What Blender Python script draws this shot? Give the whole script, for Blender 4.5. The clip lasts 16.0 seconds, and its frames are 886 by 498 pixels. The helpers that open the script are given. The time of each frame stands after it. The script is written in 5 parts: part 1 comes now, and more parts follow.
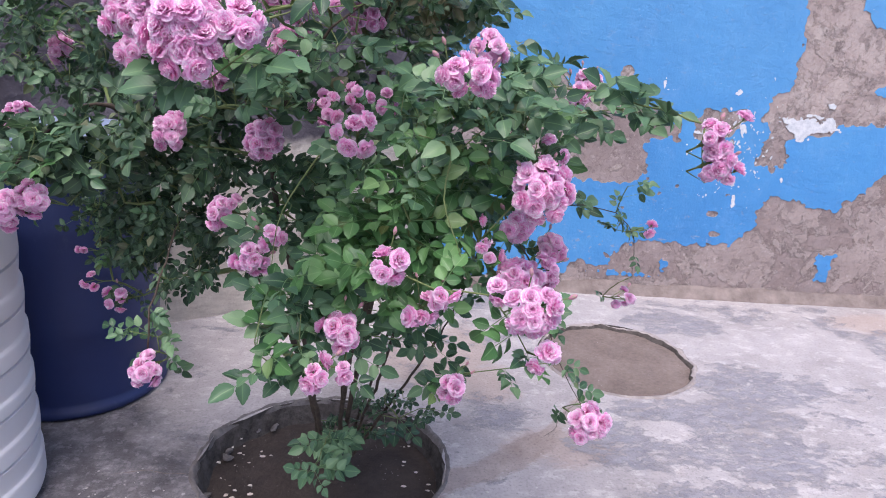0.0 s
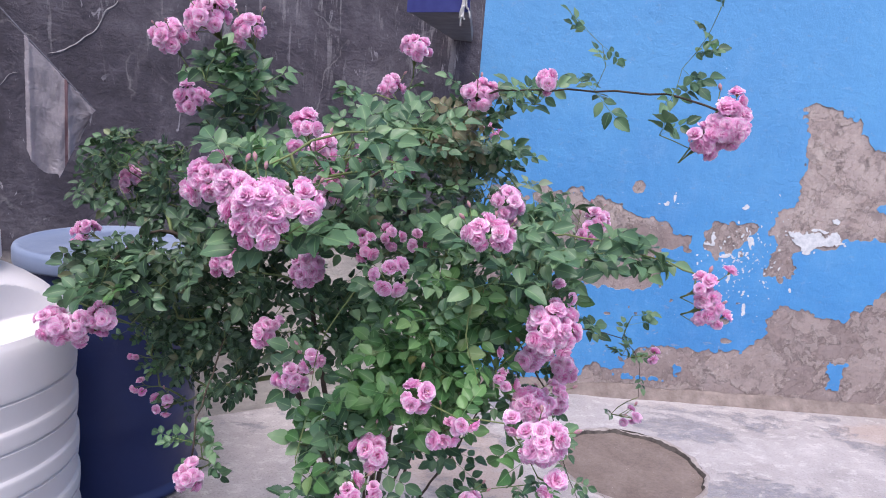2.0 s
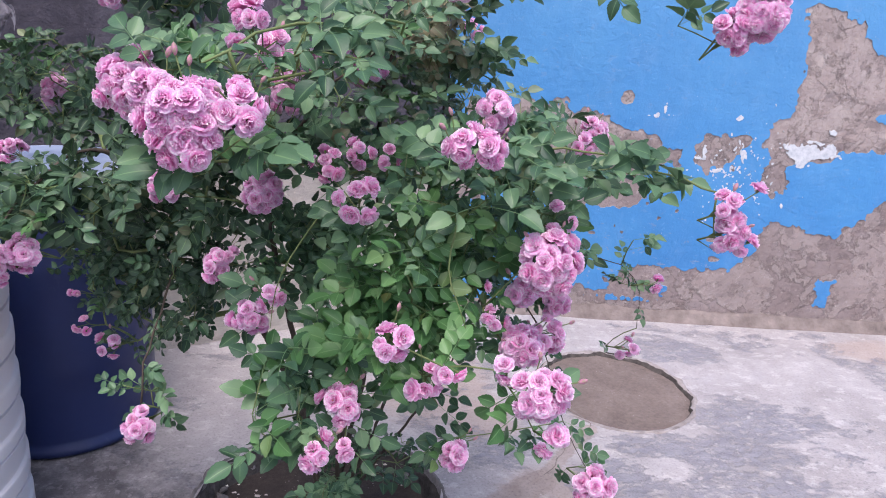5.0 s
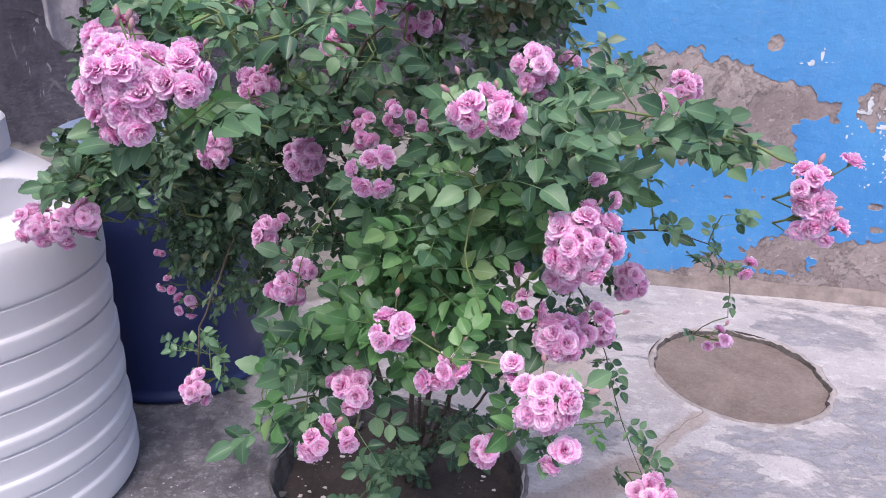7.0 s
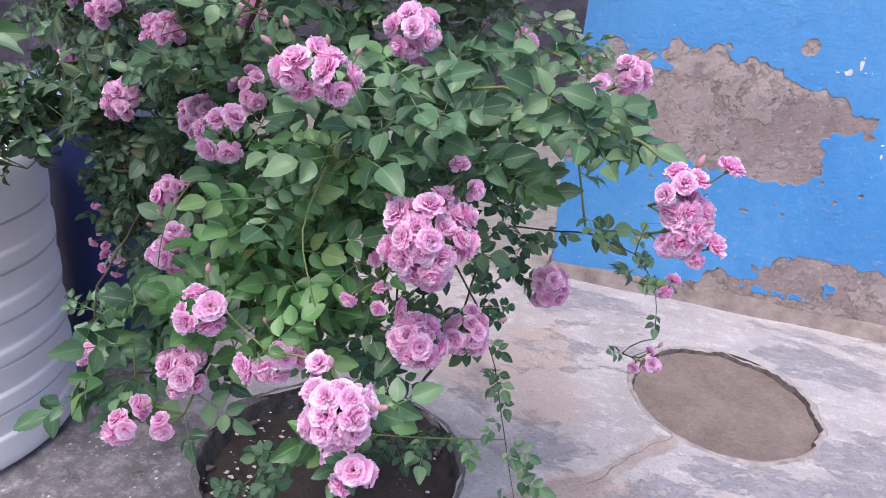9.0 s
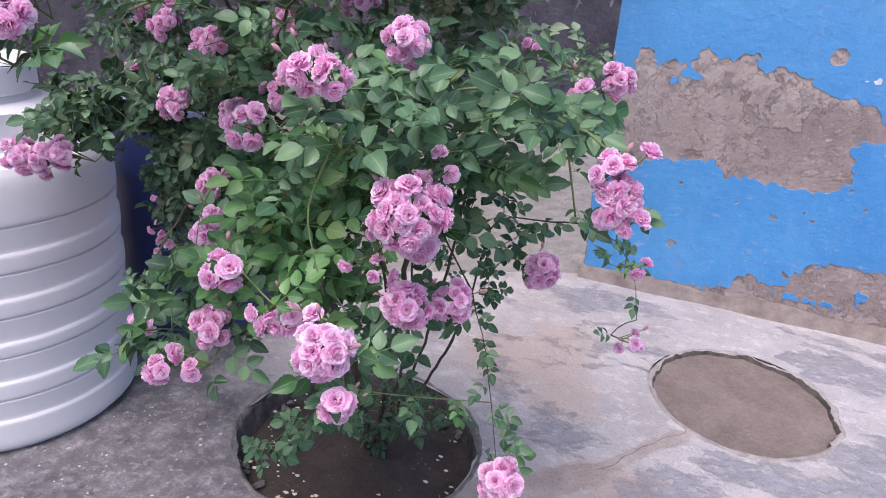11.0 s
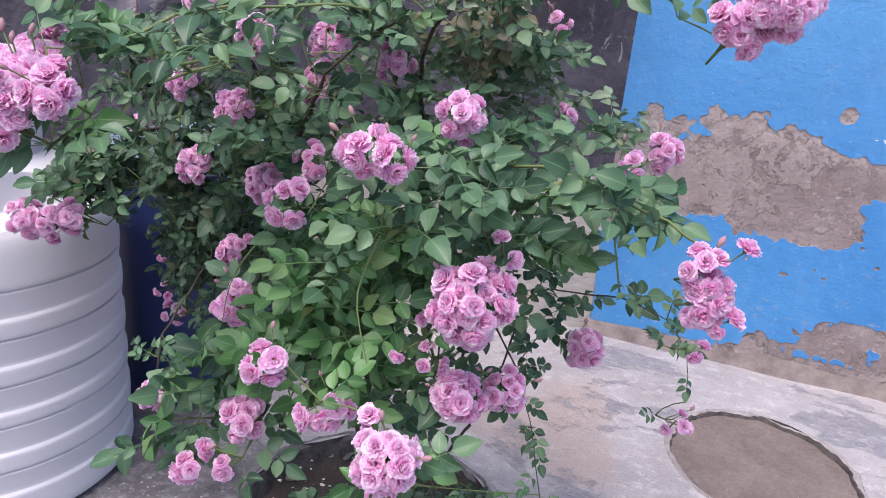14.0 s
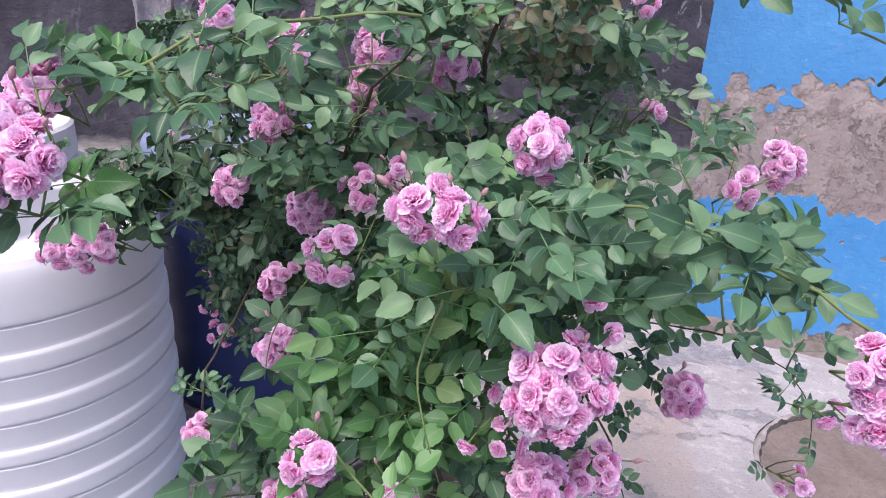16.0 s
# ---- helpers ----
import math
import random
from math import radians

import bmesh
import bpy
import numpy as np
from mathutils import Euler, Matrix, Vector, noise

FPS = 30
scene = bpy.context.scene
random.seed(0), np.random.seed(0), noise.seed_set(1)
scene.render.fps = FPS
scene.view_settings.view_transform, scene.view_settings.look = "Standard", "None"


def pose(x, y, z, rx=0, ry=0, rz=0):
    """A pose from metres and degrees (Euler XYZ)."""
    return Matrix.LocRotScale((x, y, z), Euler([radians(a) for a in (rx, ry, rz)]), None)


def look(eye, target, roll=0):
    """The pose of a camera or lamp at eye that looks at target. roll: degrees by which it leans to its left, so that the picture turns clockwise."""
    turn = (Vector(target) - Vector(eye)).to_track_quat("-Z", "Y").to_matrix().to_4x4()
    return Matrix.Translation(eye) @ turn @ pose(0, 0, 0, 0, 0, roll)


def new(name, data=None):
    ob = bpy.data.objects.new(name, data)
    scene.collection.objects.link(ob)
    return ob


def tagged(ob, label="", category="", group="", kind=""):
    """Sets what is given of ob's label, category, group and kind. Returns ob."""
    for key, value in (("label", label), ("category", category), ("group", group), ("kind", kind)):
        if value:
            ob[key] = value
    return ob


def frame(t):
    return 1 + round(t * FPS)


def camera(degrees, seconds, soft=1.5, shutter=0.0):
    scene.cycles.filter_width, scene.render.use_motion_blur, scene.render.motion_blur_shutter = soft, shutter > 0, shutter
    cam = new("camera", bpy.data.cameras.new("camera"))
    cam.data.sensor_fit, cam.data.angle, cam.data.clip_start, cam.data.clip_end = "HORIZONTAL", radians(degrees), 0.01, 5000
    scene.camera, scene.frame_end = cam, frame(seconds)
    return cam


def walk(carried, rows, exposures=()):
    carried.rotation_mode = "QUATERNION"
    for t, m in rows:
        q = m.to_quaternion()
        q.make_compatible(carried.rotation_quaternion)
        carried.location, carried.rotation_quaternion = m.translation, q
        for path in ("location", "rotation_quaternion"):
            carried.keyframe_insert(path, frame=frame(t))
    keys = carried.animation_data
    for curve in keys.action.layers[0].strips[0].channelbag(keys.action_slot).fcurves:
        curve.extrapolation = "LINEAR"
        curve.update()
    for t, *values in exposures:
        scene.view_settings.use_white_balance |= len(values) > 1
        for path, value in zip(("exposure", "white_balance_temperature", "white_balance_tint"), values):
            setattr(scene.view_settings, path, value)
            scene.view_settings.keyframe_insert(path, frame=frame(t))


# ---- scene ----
cam = camera(64.4, 16.0, soft=1.0)
PATH = [
    (0, (0.998, -0.367, 1.558), (1.071, 1.533, 0.938), 3.8),
    (0.5, (1.0, -0.519, 1.62), (1.051, 1.403, 1.071), 4.3),
    (1, (1.005, -0.535, 1.65), (1.036, 1.369, 1.04), 4.2),
    (1.5, (0.986, -0.542, 1.712), (0.965, 1.411, 1.281), 3.5),
    (2, (0.975, -0.533, 1.722), (0.979, 1.428, 1.326), 4.5),
    (2.5, (0.986, -0.53, 1.722), (1.075, 1.419, 1.285), 4.8),
    (3, (1.001, -0.522, 1.706), (1.149, 1.412, 1.219), 4.8),
    (3.5, (0.976, -0.438, 1.677), (1.11, 1.465, 1.078), 4.9),
    (3.7, (0.954, -0.389, 1.673), (1.075, 1.513, 1.068), 4.6),
    (5.8, (1.029, -0.225, 1.671), (1.063, 1.668, 1.025), 4.7),
    (6, (1.095, -0.19, 1.669), (1.075, 1.67, 0.933), 4.8),
    (6.5, (1.19, -0.141, 1.67), (0.944, 1.69, 0.901), 3.4),
    (7, (1.214, -0.115, 1.675), (0.871, 1.705, 0.92), 1.2),
    (7.5, (1.223, -0.042, 1.661), (0.968, 1.799, 0.922), 3.0),
    (8, (1.395, 0.036, 1.65), (0.996, 1.82, 0.839), 7.9),
    (8.5, (1.483, 0.078, 1.64), (0.981, 1.831, 0.818), 4.8),
    (8.7, (1.491, 0.106, 1.633), (1.013, 1.869, 0.817), 5.3),
    (10.8, (1.693, -0.029, 1.666), (1.035, 1.72, 0.952), 4.4),
    (11, (1.697, -0.037, 1.658), (1.043, 1.686, 0.881), 4.3),
    (11.5, (1.689, -0.029, 1.639), (1.021, 1.644, 0.771), 4.3),
    (12, (1.68, -0.022, 1.646), (0.97, 1.647, 0.803), 4.5),
    (12.5, (1.675, -0.013, 1.658), (0.944, 1.672, 0.867), 4.4),
    (13, (1.649, -0.005, 1.678), (0.943, 1.718, 0.95), 4.7),
    (13.5, (1.592, 0.004, 1.687), (0.938, 1.76, 0.987), 5.3),
    (14, (1.528, 0.015, 1.694), (0.905, 1.793, 1.021), 5.2),
    (14.5, (1.482, 0.011, 1.718), (0.887, 1.793, 1.032), 4.4),
    (15, (1.463, 0.075, 1.753), (0.84, 1.816, 0.989), 3.0),
    (15.5, (1.454, 0.195, 1.771), (0.754, 1.899, 0.992), 2.6),
    (16, (1.405, 0.244, 1.754), (0.659, 1.924, 0.966), 2.3),
]

EXPOSURES = [(0, 1.12, 6460, 15.5), (3, 1.08, 6460, 15.5), (6, 1.13, 6460, 15.5), (8.5, 1.17, 6460, 15.5), (11, 1.10, 6460, 15.5), (13, 1.08, 6460, 15.5), (15, 1.17, 6460, 15.5), (16, 1.25, 6460, 15.5)]
walk(cam, [(t, look(eye, target, roll)) for t, eye, target, roll in PATH], EXPOSURES)

# ---- light: overcast afternoon ----
world = bpy.data.worlds.new("overcast_sky")
scene.world = world
world.use_nodes = True
wn = world.node_tree
sky = wn.nodes.new("ShaderNodeTexSky")
sky.sky_type, sky.sun_disc = "NISHITA", False
sky.sun_elevation, sky.sun_rotation = radians(67), radians(190)
sky.air_density, sky.dust_density, sky.ozone_density = 1.0, 3.0, 1.0
wn.links.new(sky.outputs[0], wn.nodes["Background"].inputs[0])
wn.nodes["Background"].inputs[1].default_value = 0.12
sun = new("sun", bpy.data.lights.new("sun", "SUN"))
sun.data.energy, sun.data.angle, sun.data.color = 1.4, radians(40), (1.0, 0.955, 0.93)
sun.matrix_world = look((-0.6, -3.4, 8.0), (0, 0, 0))


# ---- materials ----
class Mat:
    """A small helper round one node material."""

    def __init__(self, name, rough=0.8, metal=0.0, spec=0.3):
        self.m = bpy.data.materials.new(name)
        self.m.use_nodes = True
        self.t = self.m.node_tree
        self.b = self.t.nodes["Principled BSDF"]
        self.b.inputs["Roughness"].default_value = rough
        self.b.inputs["Metallic"].default_value = metal
        self.b.inputs["Specular IOR Level"].default_value = spec
        self.co = self.node("ShaderNodeTexCoord").outputs["Object"]

    def node(self, kind):
        return self.t.nodes.new(kind)

    def put(self, socket, value):
        if isinstance(value, bpy.types.NodeSocket):
            self.t.links.new(value, socket)
        else:
            socket.default_value = value

    def scaled(self, v, co=None):
        n = self.node("ShaderNodeMapping")
        self.put(n.inputs["Vector"], co or self.co)
        n.inputs["Scale"].default_value = v
        return n.outputs[0]

    def noise(self, scale, detail=6, rough=0.6, co=None, distort=0.0):
        n = self.node("ShaderNodeTexNoise")
        self.put(n.inputs["Vector"], co or self.co)
        n.inputs["Scale"].default_value, n.inputs["Detail"].default_value = scale, detail
        n.inputs["Roughness"].default_value, n.inputs["Distortion"].default_value = rough, distort
        return n.outputs["Fac"]

    def voronoi(self, scale, feature="F1", co=None):
        n = self.node("ShaderNodeTexVoronoi")
        n.feature = feature
        self.put(n.inputs["Vector"], co or self.co)
        n.inputs["Scale"].default_value = scale
        return n.outputs["Distance"]

    def bent(self, amount):
        n = self.node("ShaderNodeTexNoise")
        self.put(n.inputs["Vector"], self.co)
        n.inputs["Scale"].default_value, n.inputs["Detail"].default_value = 4.0, 8
        v = self.node("ShaderNodeVectorMath")
        v.operation = "MULTIPLY_ADD"
        self.put(v.inputs[0], n.outputs["Color"])
        v.inputs[1].default_value = (amount, amount, amount)
        self.put(v.inputs[2], self.co)
        return v.outputs[0]

    def ramp(self, fac, *stops):
        n = self.node("ShaderNodeValToRGB")
        self.put(n.inputs[0], fac)
        e = n.color_ramp.elements
        while len(e) < len(stops):
            e.new(0.5)
        for el, (p, c) in zip(e, stops):
            el.position = p
            el.color = (c, c, c, 1) if isinstance(c, (int, float)) else (*c, 1)
        return n.outputs[0]

    def mix(self, fac, a, b, kind="MIX"):
        n = self.node("ShaderNodeMix")
        n.data_type, n.blend_type = "RGBA", kind
        self.put(n.inputs[0], fac)
        for i, v in ((6, a), (7, b)):
            self.put(n.inputs[i], (*v, 1) if isinstance(v, tuple) and len(v) == 3 else v)
        return n.outputs[2]

    def math(self, op, a, b=0.0):
        n = self.node("ShaderNodeMath")
        n.operation = op
        self.put(n.inputs[0], a)
        self.put(n.inputs[1], b)
        return n.outputs[0]

    def axis(self, i):
        n = self.node("ShaderNodeSeparateXYZ")
        self.put(n.inputs[0], self.co)
        return n.outputs[i]

    def colour(self, v):
        self.put(self.b.inputs["Base Color"], (*v, 1) if isinstance(v, tuple) else v)
        return self

    def rough(self, v):
        self.put(self.b.inputs["Roughness"], v)
        return self

    def bump(self, height, strength=0.4, dist=0.004):
        n = self.node("ShaderNodeBump")
        n.inputs["Strength"].default_value, n.inputs["Distance"].default_value = strength, dist
        self.put(n.inputs["Height"], height)
        self.put(self.b.inputs["Normal"], n.outputs[0])
        return self


def concrete_floor():
    m = Mat("old_concrete_floor", 0.75)
    x, y = m.axis(0), m.axis(1)
    flat = m.node("ShaderNodeMapping")
    m.put(flat.inputs["Vector"], m.co)
    flat.inputs["Rotation"].default_value = (0, 0, radians(-24))
    flat.inputs["Scale"].default_value = (0.82, 1.3, 1.0)
    lean = flat.outputs[0]
    warp = m.math("MULTIPLY", m.math("SUBTRACT", m.noise(5.5, 10, 0.74, lean, 0.25), 0.5), 2.0)

    def spots(*rows):
        """The union of soft oval patches: x, y and the two radii of each."""
        total = None
        for cx, cy, rx, ry in rows:
            u = m.math("DIVIDE", m.math("SUBTRACT", x, cx), rx)
            v = m.math("DIVIDE", m.math("SUBTRACT", y, cy), ry)
            d = m.math("SUBTRACT", 1.0, m.math("SQRT", m.math("ADD", m.math("MULTIPLY", u, u), m.math("MULTIPLY", v, v))))
            total = d if total is None else m.math("MAXIMUM", total, d)
        return total

    def streak(width, *points):
        """A soft band of that half width along a line of points."""
        total = None
        for (ax, ay), (bx, by) in zip(points, points[1:]):
            ex, ey = bx - ax, by - ay
            q = ex * ex + ey * ey
            dx, dy = m.math("SUBTRACT", x, ax), m.math("SUBTRACT", y, ay)
            n = m.math("DIVIDE", m.math("ADD", m.math("MULTIPLY", dx, ex), m.math("MULTIPLY", dy, ey)), q)
            n = m.math("MINIMUM", m.math("MAXIMUM", n, 0.0), 1.0)
            px, py = m.math("SUBTRACT", dx, m.math("MULTIPLY", n, ex)), m.math("SUBTRACT", dy, m.math("MULTIPLY", n, ey))
            d = m.math("SUBTRACT", 1.0, m.math("DIVIDE", m.math("SQRT", m.math("ADD", m.math("MULTIPLY", px, px), m.math("MULTIPLY", py, py))), width))
            total = d if total is None else m.math("MAXIMUM", total, d)
        return total

    base = m.ramp(m.noise(2.6, 11, 0.72, distort=0.3), (0.30, (0.275, 0.252, 0.256)), (0.5, (0.355, 0.328, 0.336)), (0.7, (0.44, 0.41, 0.42)))
    base = m.mix(m.ramp(m.noise(13, 9, 0.75, lean), (0.53, 0.0), (0.60, 0.5)), base, (0.53, 0.50, 0.505))
    # tan dust between the pits
    tan = spots((1.22, 2.78, 0.22, 0.40), (1.33, 2.48, 0.20, 0.25), (1.05, 2.65, 0.3, 0.3), (1.62, 2.0, 0.25, 0.16), (3.72, 3.40, 0.34, 0.20))
    c = m.mix(m.ramp(m.math("ADD", tan, m.math("MULTIPLY", warp, 0.9)), (0.0, 0.0), (0.40, 0.66)), base, (0.36, 0.285, 0.255))
    # an older grey-violet skim shows where the pale top coat has worn off
    grey = m.ramp(m.noise(15, 9, 0.72, lean), (0.32, (0.170, 0.166, 0.198)), (0.66, (0.30, 0.288, 0.318)))
    bare = spots((2.50, 3.28, 0.26, 0.24), (2.66, 2.56, 0.40, 0.24), (2.36, 2.30, 0.42, 0.20), (1.87, 2.02, 0.24, 0.22), (2.43, 1.98, 0.34, 0.24), (1.37, 2.22, 0.20, 0.14), (2.02, 2.30, 0.22, 0.10), (2.15, 1.55, 0.5, 0.3), (1.35, 3.45, 0.35, 0.14))
    whole = spots((3.1, 3.0, 0.42, 0.42), (1.52, 2.55, 0.16, 0.22))
    wide = m.math("ADD", m.math("MULTIPLY", m.math("SUBTRACT", m.noise(1.6, 5, 0.6), 0.56), 2.6), m.math("MULTIPLY", m.math("MAXIMUM", whole, 0.0), -1.6))
    skim = m.math("ADD", m.math("MAXIMUM", bare, wide), m.math("MULTIPLY", warp, 1.9))
    worn = m.ramp(skim, (0.16, 0.0), (0.21, 0.65), (0.5, 1.0))
    bits = m.ramp(m.noise(17, 8, 0.70, lean, 0.2), (0.565, 0.0), (0.60, 1.0))
    near = m.ramp(skim, (-0.55, 0.0), (0.2, 1.0))
    gap = m.ramp(m.noise(21, 9, 0.70, lean, 0.3), (0.51, 0.0), (0.56, 0.85))
    worn = m.math("MAXIMUM", m.math("MULTIPLY", worn, m.math("SUBTRACT", 1.0, gap)), m.math("MULTIPLY", m.math("MULTIPLY", bits, near), 0.75))
    c = m.mix(m.math("MULTIPLY", worn, 0.86), c, grey)
    # dried mud washed out of the rose pit
    mud = streak(0.075, (1.06, 1.70), (1.23, 1.80), (1.40, 1.90), (1.53, 2.03))
    mud = m.math("MAXIMUM", mud, streak(0.04, (1.53, 2.03), (1.67, 2.24), (1.81, 2.42)))
    mud = m.math("ADD", mud, m.math("MULTIPLY", warp, 1.1))
    c = m.mix(m.ramp(mud, (0.05, 0.0), (0.35, 0.75)), c, m.ramp(m.noise(9, 8, 0.7), (0.3, (0.20, 0.155, 0.14)), (0.7, (0.36, 0.30, 0.275))))
    # the ground is older and greyer beside the tank; the bush's shade is coloured in too
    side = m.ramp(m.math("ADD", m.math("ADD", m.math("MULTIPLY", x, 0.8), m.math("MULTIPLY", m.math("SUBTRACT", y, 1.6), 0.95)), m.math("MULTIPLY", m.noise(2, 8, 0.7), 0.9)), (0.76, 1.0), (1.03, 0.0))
    old_shaded = m.ramp(m.noise(9, 10, 0.75), (0.30, (0.045, 0.042, 0.048)), (0.48, (0.084, 0.079, 0.090)), (0.57, (0.138, 0.130, 0.143)), (0.68, (0.31, 0.29, 0.30)))
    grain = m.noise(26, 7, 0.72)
    old_shaded = m.mix(m.ramp(grain, (0.36, 0.7), (0.44, 0.0)), old_shaded, (0.065, 0.060, 0.070))
    old_shaded = m.mix(m.ramp(grain, (0.54, 0.0), (0.59, 0.55)), old_shaded, (0.25, 0.235, 0.258))
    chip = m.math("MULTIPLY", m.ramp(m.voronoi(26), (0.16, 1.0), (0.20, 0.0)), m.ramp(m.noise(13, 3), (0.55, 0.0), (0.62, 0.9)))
    old_shaded = m.mix(chip, old_shaded, (0.40, 0.38, 0.385))
    c = m.mix(m.math("MULTIPLY", side, 0.86), c, old_shaded)
    fleck = m.ramp(m.voronoi(34), (0.10, 1.0), (0.22, 0.0))
    c = m.mix(m.math("MULTIPLY", fleck, m.ramp(m.noise(6), (0.54, 0.0), (0.66, 0.5))), c, (0.58, 0.55, 0.54))
    pore = m.ramp(m.noise(95, 4, 0.6), (0.28, 0.70), (0.45, 1.0), (0.75, 1.10))
    m.colour(m.mix(1.0, c, pore, "MULTIPLY"))
    m.rough(m.ramp(worn, (0, 0.8), (1, 0.5)))
    m.bump(m.math("ADD", m.math("MULTIPLY", worn, -1.1), m.math("ADD", m.noise(26, 9, 0.72), m.math("MULTIPLY", m.noise(3, 5), 1.5))), 0.6, 0.009)
    return m.m


def soil(name, a, b, rough):
    m = Mat(name, rough)
    c = m.ramp(m.noise(5, 9, 0.7), (0.3, a), (0.7, b))
    grit = m.ramp(m.noise(70, 6, 0.7), (0.3, 0.8), (0.6, 1.1))
    c = m.mix(1.0, c, grit, "MULTIPLY")
    speck = m.math("MULTIPLY", m.ramp(m.voronoi(55), (0.10, 1.0), (0.14, 0.0)), m.ramp(m.noise(9, 3), (0.5, 0.0), (0.6, 0.8)))
    m.colour(m.mix(speck, c, (0.40, 0.36, 0.34)))
    m.bump(m.math("ADD", m.noise(60, 6, 0.7), m.math("MULTIPLY", m.noise(9, 4), 2)), 0.5, 0.008)
    return m.m


def blue_paint():
    m = Mat("blue_wall_paint", 0.5, spec=0.35)
    c = m.ramp(m.noise(0.9, 8, 0.65), (0.32, (0.048, 0.212, 0.50)), (0.55, (0.064, 0.258, 0.56)), (0.72, (0.084, 0.302, 0.60)))
    dust = m.ramp(m.noise(7, 9, 0.75, m.scaled((1, 1, 0.5))), (0.52, 0.0), (0.72, 0.35))
    c = m.mix(dust, c, (0.17, 0.35, 0.63))
    # gloss from the sky, mixed into the colour: paler towards the wall top
    sky_gloss = m.ramp(m.math("ADD", m.math("MULTIPLY", m.axis(2), 0.2), m.math("MULTIPLY", m.noise(1.1, 7, 0.65), 0.5)), (0.42, 0.0), (0.64, 0.40))
    c = m.mix(sky_gloss, c, (0.15, 0.38, 0.64))
    flake = m.ramp(m.noise(55, 4, 0.6), (0.72, 0.0), (0.76, 0.7))
    scuff = m.ramp(m.noise(20, 8, 0.75, m.scaled((1, 1, 2.2)), 0.3), (0.60, 0.0), (0.63, 0.45))
    c = m.mix(scuff, c, (0.13, 0.34, 0.63))
    c = m.mix(flake, c, (0.5, 0.58, 0.7))
    foot = m.ramp(m.math("ADD", m.axis(2), m.math("MULTIPLY", m.noise(3, 6), 0.5)), (0.45, 1.0), (0.95, 0.0))
    chipped = m.math("MULTIPLY", m.ramp(m.noise(16, 8, 0.7, m.scaled((1, 1, 1.7)), 0.4), (0.60, 0.0), (0.625, 0.7)), m.math("ADD", m.math("MULTIPLY", foot, 0.8), 0.2))
    c = m.mix(chipped, c, m.ramp(m.noise(40, 4), (0.45, (0.30, 0.38, 0.54)), (0.6, (0.30, 0.26, 0.27))))
    m.colour(c)
    m.rough(m.ramp(m.noise(12, 6), (0.3, 0.38), (0.7, 0.62)))
    layer = m.ramp(m.noise(6, 9, 0.72, m.scaled((1, 1, 1.5)), 0.6), (0.50, 0.0), (0.51, 1.0))
    ridge = m.math("MULTIPLY", layer, m.ramp(m.noise(1.7, 4), (0.45, 0.15), (0.6, 1.0)))
    m.bump(m.math("ADD", m.math("MULTIPLY", ridge, 0.10), m.math("ADD", m.noise(14, 7, 0.6), m.math("MULTIPLY", m.noise(70, 4), 0.3))), 0.75, 0.010)
    return m.m


def bare_plaster():
    m = Mat("bare_mud_plaster", 0.92, spec=0.15)
    c = m.ramp(m.noise(2.4, 9, 0.7), (0.32, (0.24, 0.190, 0.185)), (0.50, (0.30, 0.243, 0.238)), (0.68, (0.37, 0.308, 0.303)))
    # a smoother, paler skim lies over the rough mud in broad scabs
    skim = m.noise(3.6, 11, 0.70, distort=0.3)
    scab = m.ramp(skim, (0.50, 0.0), (0.525, 1.0))
    c = m.mix(m.math("MULTIPLY", scab, 0.5), c, m.ramp(m.noise(9, 8, 0.7), (0.3, (0.33, 0.270, 0.255)), (0.7, (0.43, 0.365, 0.350))))
    upper = m.ramp(m.math("ADD", m.math("MULTIPLY", m.axis(2), 0.5), m.math("MULTIPLY", m.noise(4, 9, 0.7), 0.3)), (0.70, 0.0), (0.75, 0.7))
    c = m.mix(upper, c, m.ramp(m.noise(7, 8, 0.7), (0.32, (0.36, 0.29, 0.275)), (0.5, (0.45, 0.375, 0.355)), (0.68, (0.55, 0.475, 0.45))))
    lip = m.ramp(skim, (0.490, 0.0), (0.502, 0.30), (0.512, 0.0))
    c = m.mix(lip, c, (0.13, 0.100, 0.095))
    edge = m.ramp(skim, (0.515, 0.0), (0.528, 0.25), (0.545, 0.0))
    c = m.mix(edge, c, (0.58, 0.52, 0.50))
    low = m.ramp(m.noise(11, 8, 0.7), (0.56, 0.0), (0.585, 0.55))
    c = m.mix(low, c, (0.22, 0.18, 0.178))
    c = m.mix(m.math("MULTIPLY", m.ramp(m.noise(30, 7, 0.7), (0.58, 0.0), (0.63, 0.6)), m.ramp(m.noise(2, 3), (0.42, 0.0), (0.55, 1.0))), c, (0.50, 0.43, 0.415))
    gap = m.ramp(m.voronoi(7, "DISTANCE_TO_EDGE", m.bent(0.35)), (0.0, 0.5), (0.02, 0.0))
    gap = m.math("MULTIPLY", gap, m.ramp(m.noise(4), (0.48, 0.0), (0.58, 1.0)))
    c = m.mix(gap, c, (0.12, 0.092, 0.087))
    m.colour(m.mix(m.ramp(m.noise(60, 6, 0.7), (0.36, 0.35), (0.44, 0.0)), c, (0.17, 0.132, 0.124)))
    rise = m.math("ADD", m.math("MULTIPLY", scab, 0.8), m.math("MULTIPLY", low, -0.4))
    m.bump(m.math("ADD", rise, m.math("ADD", m.math("MULTIPLY", m.noise(34, 8, 0.72), 1.1), m.math("MULTIPLY", gap, -0.5))), 0.7, 0.012)
    return m.m


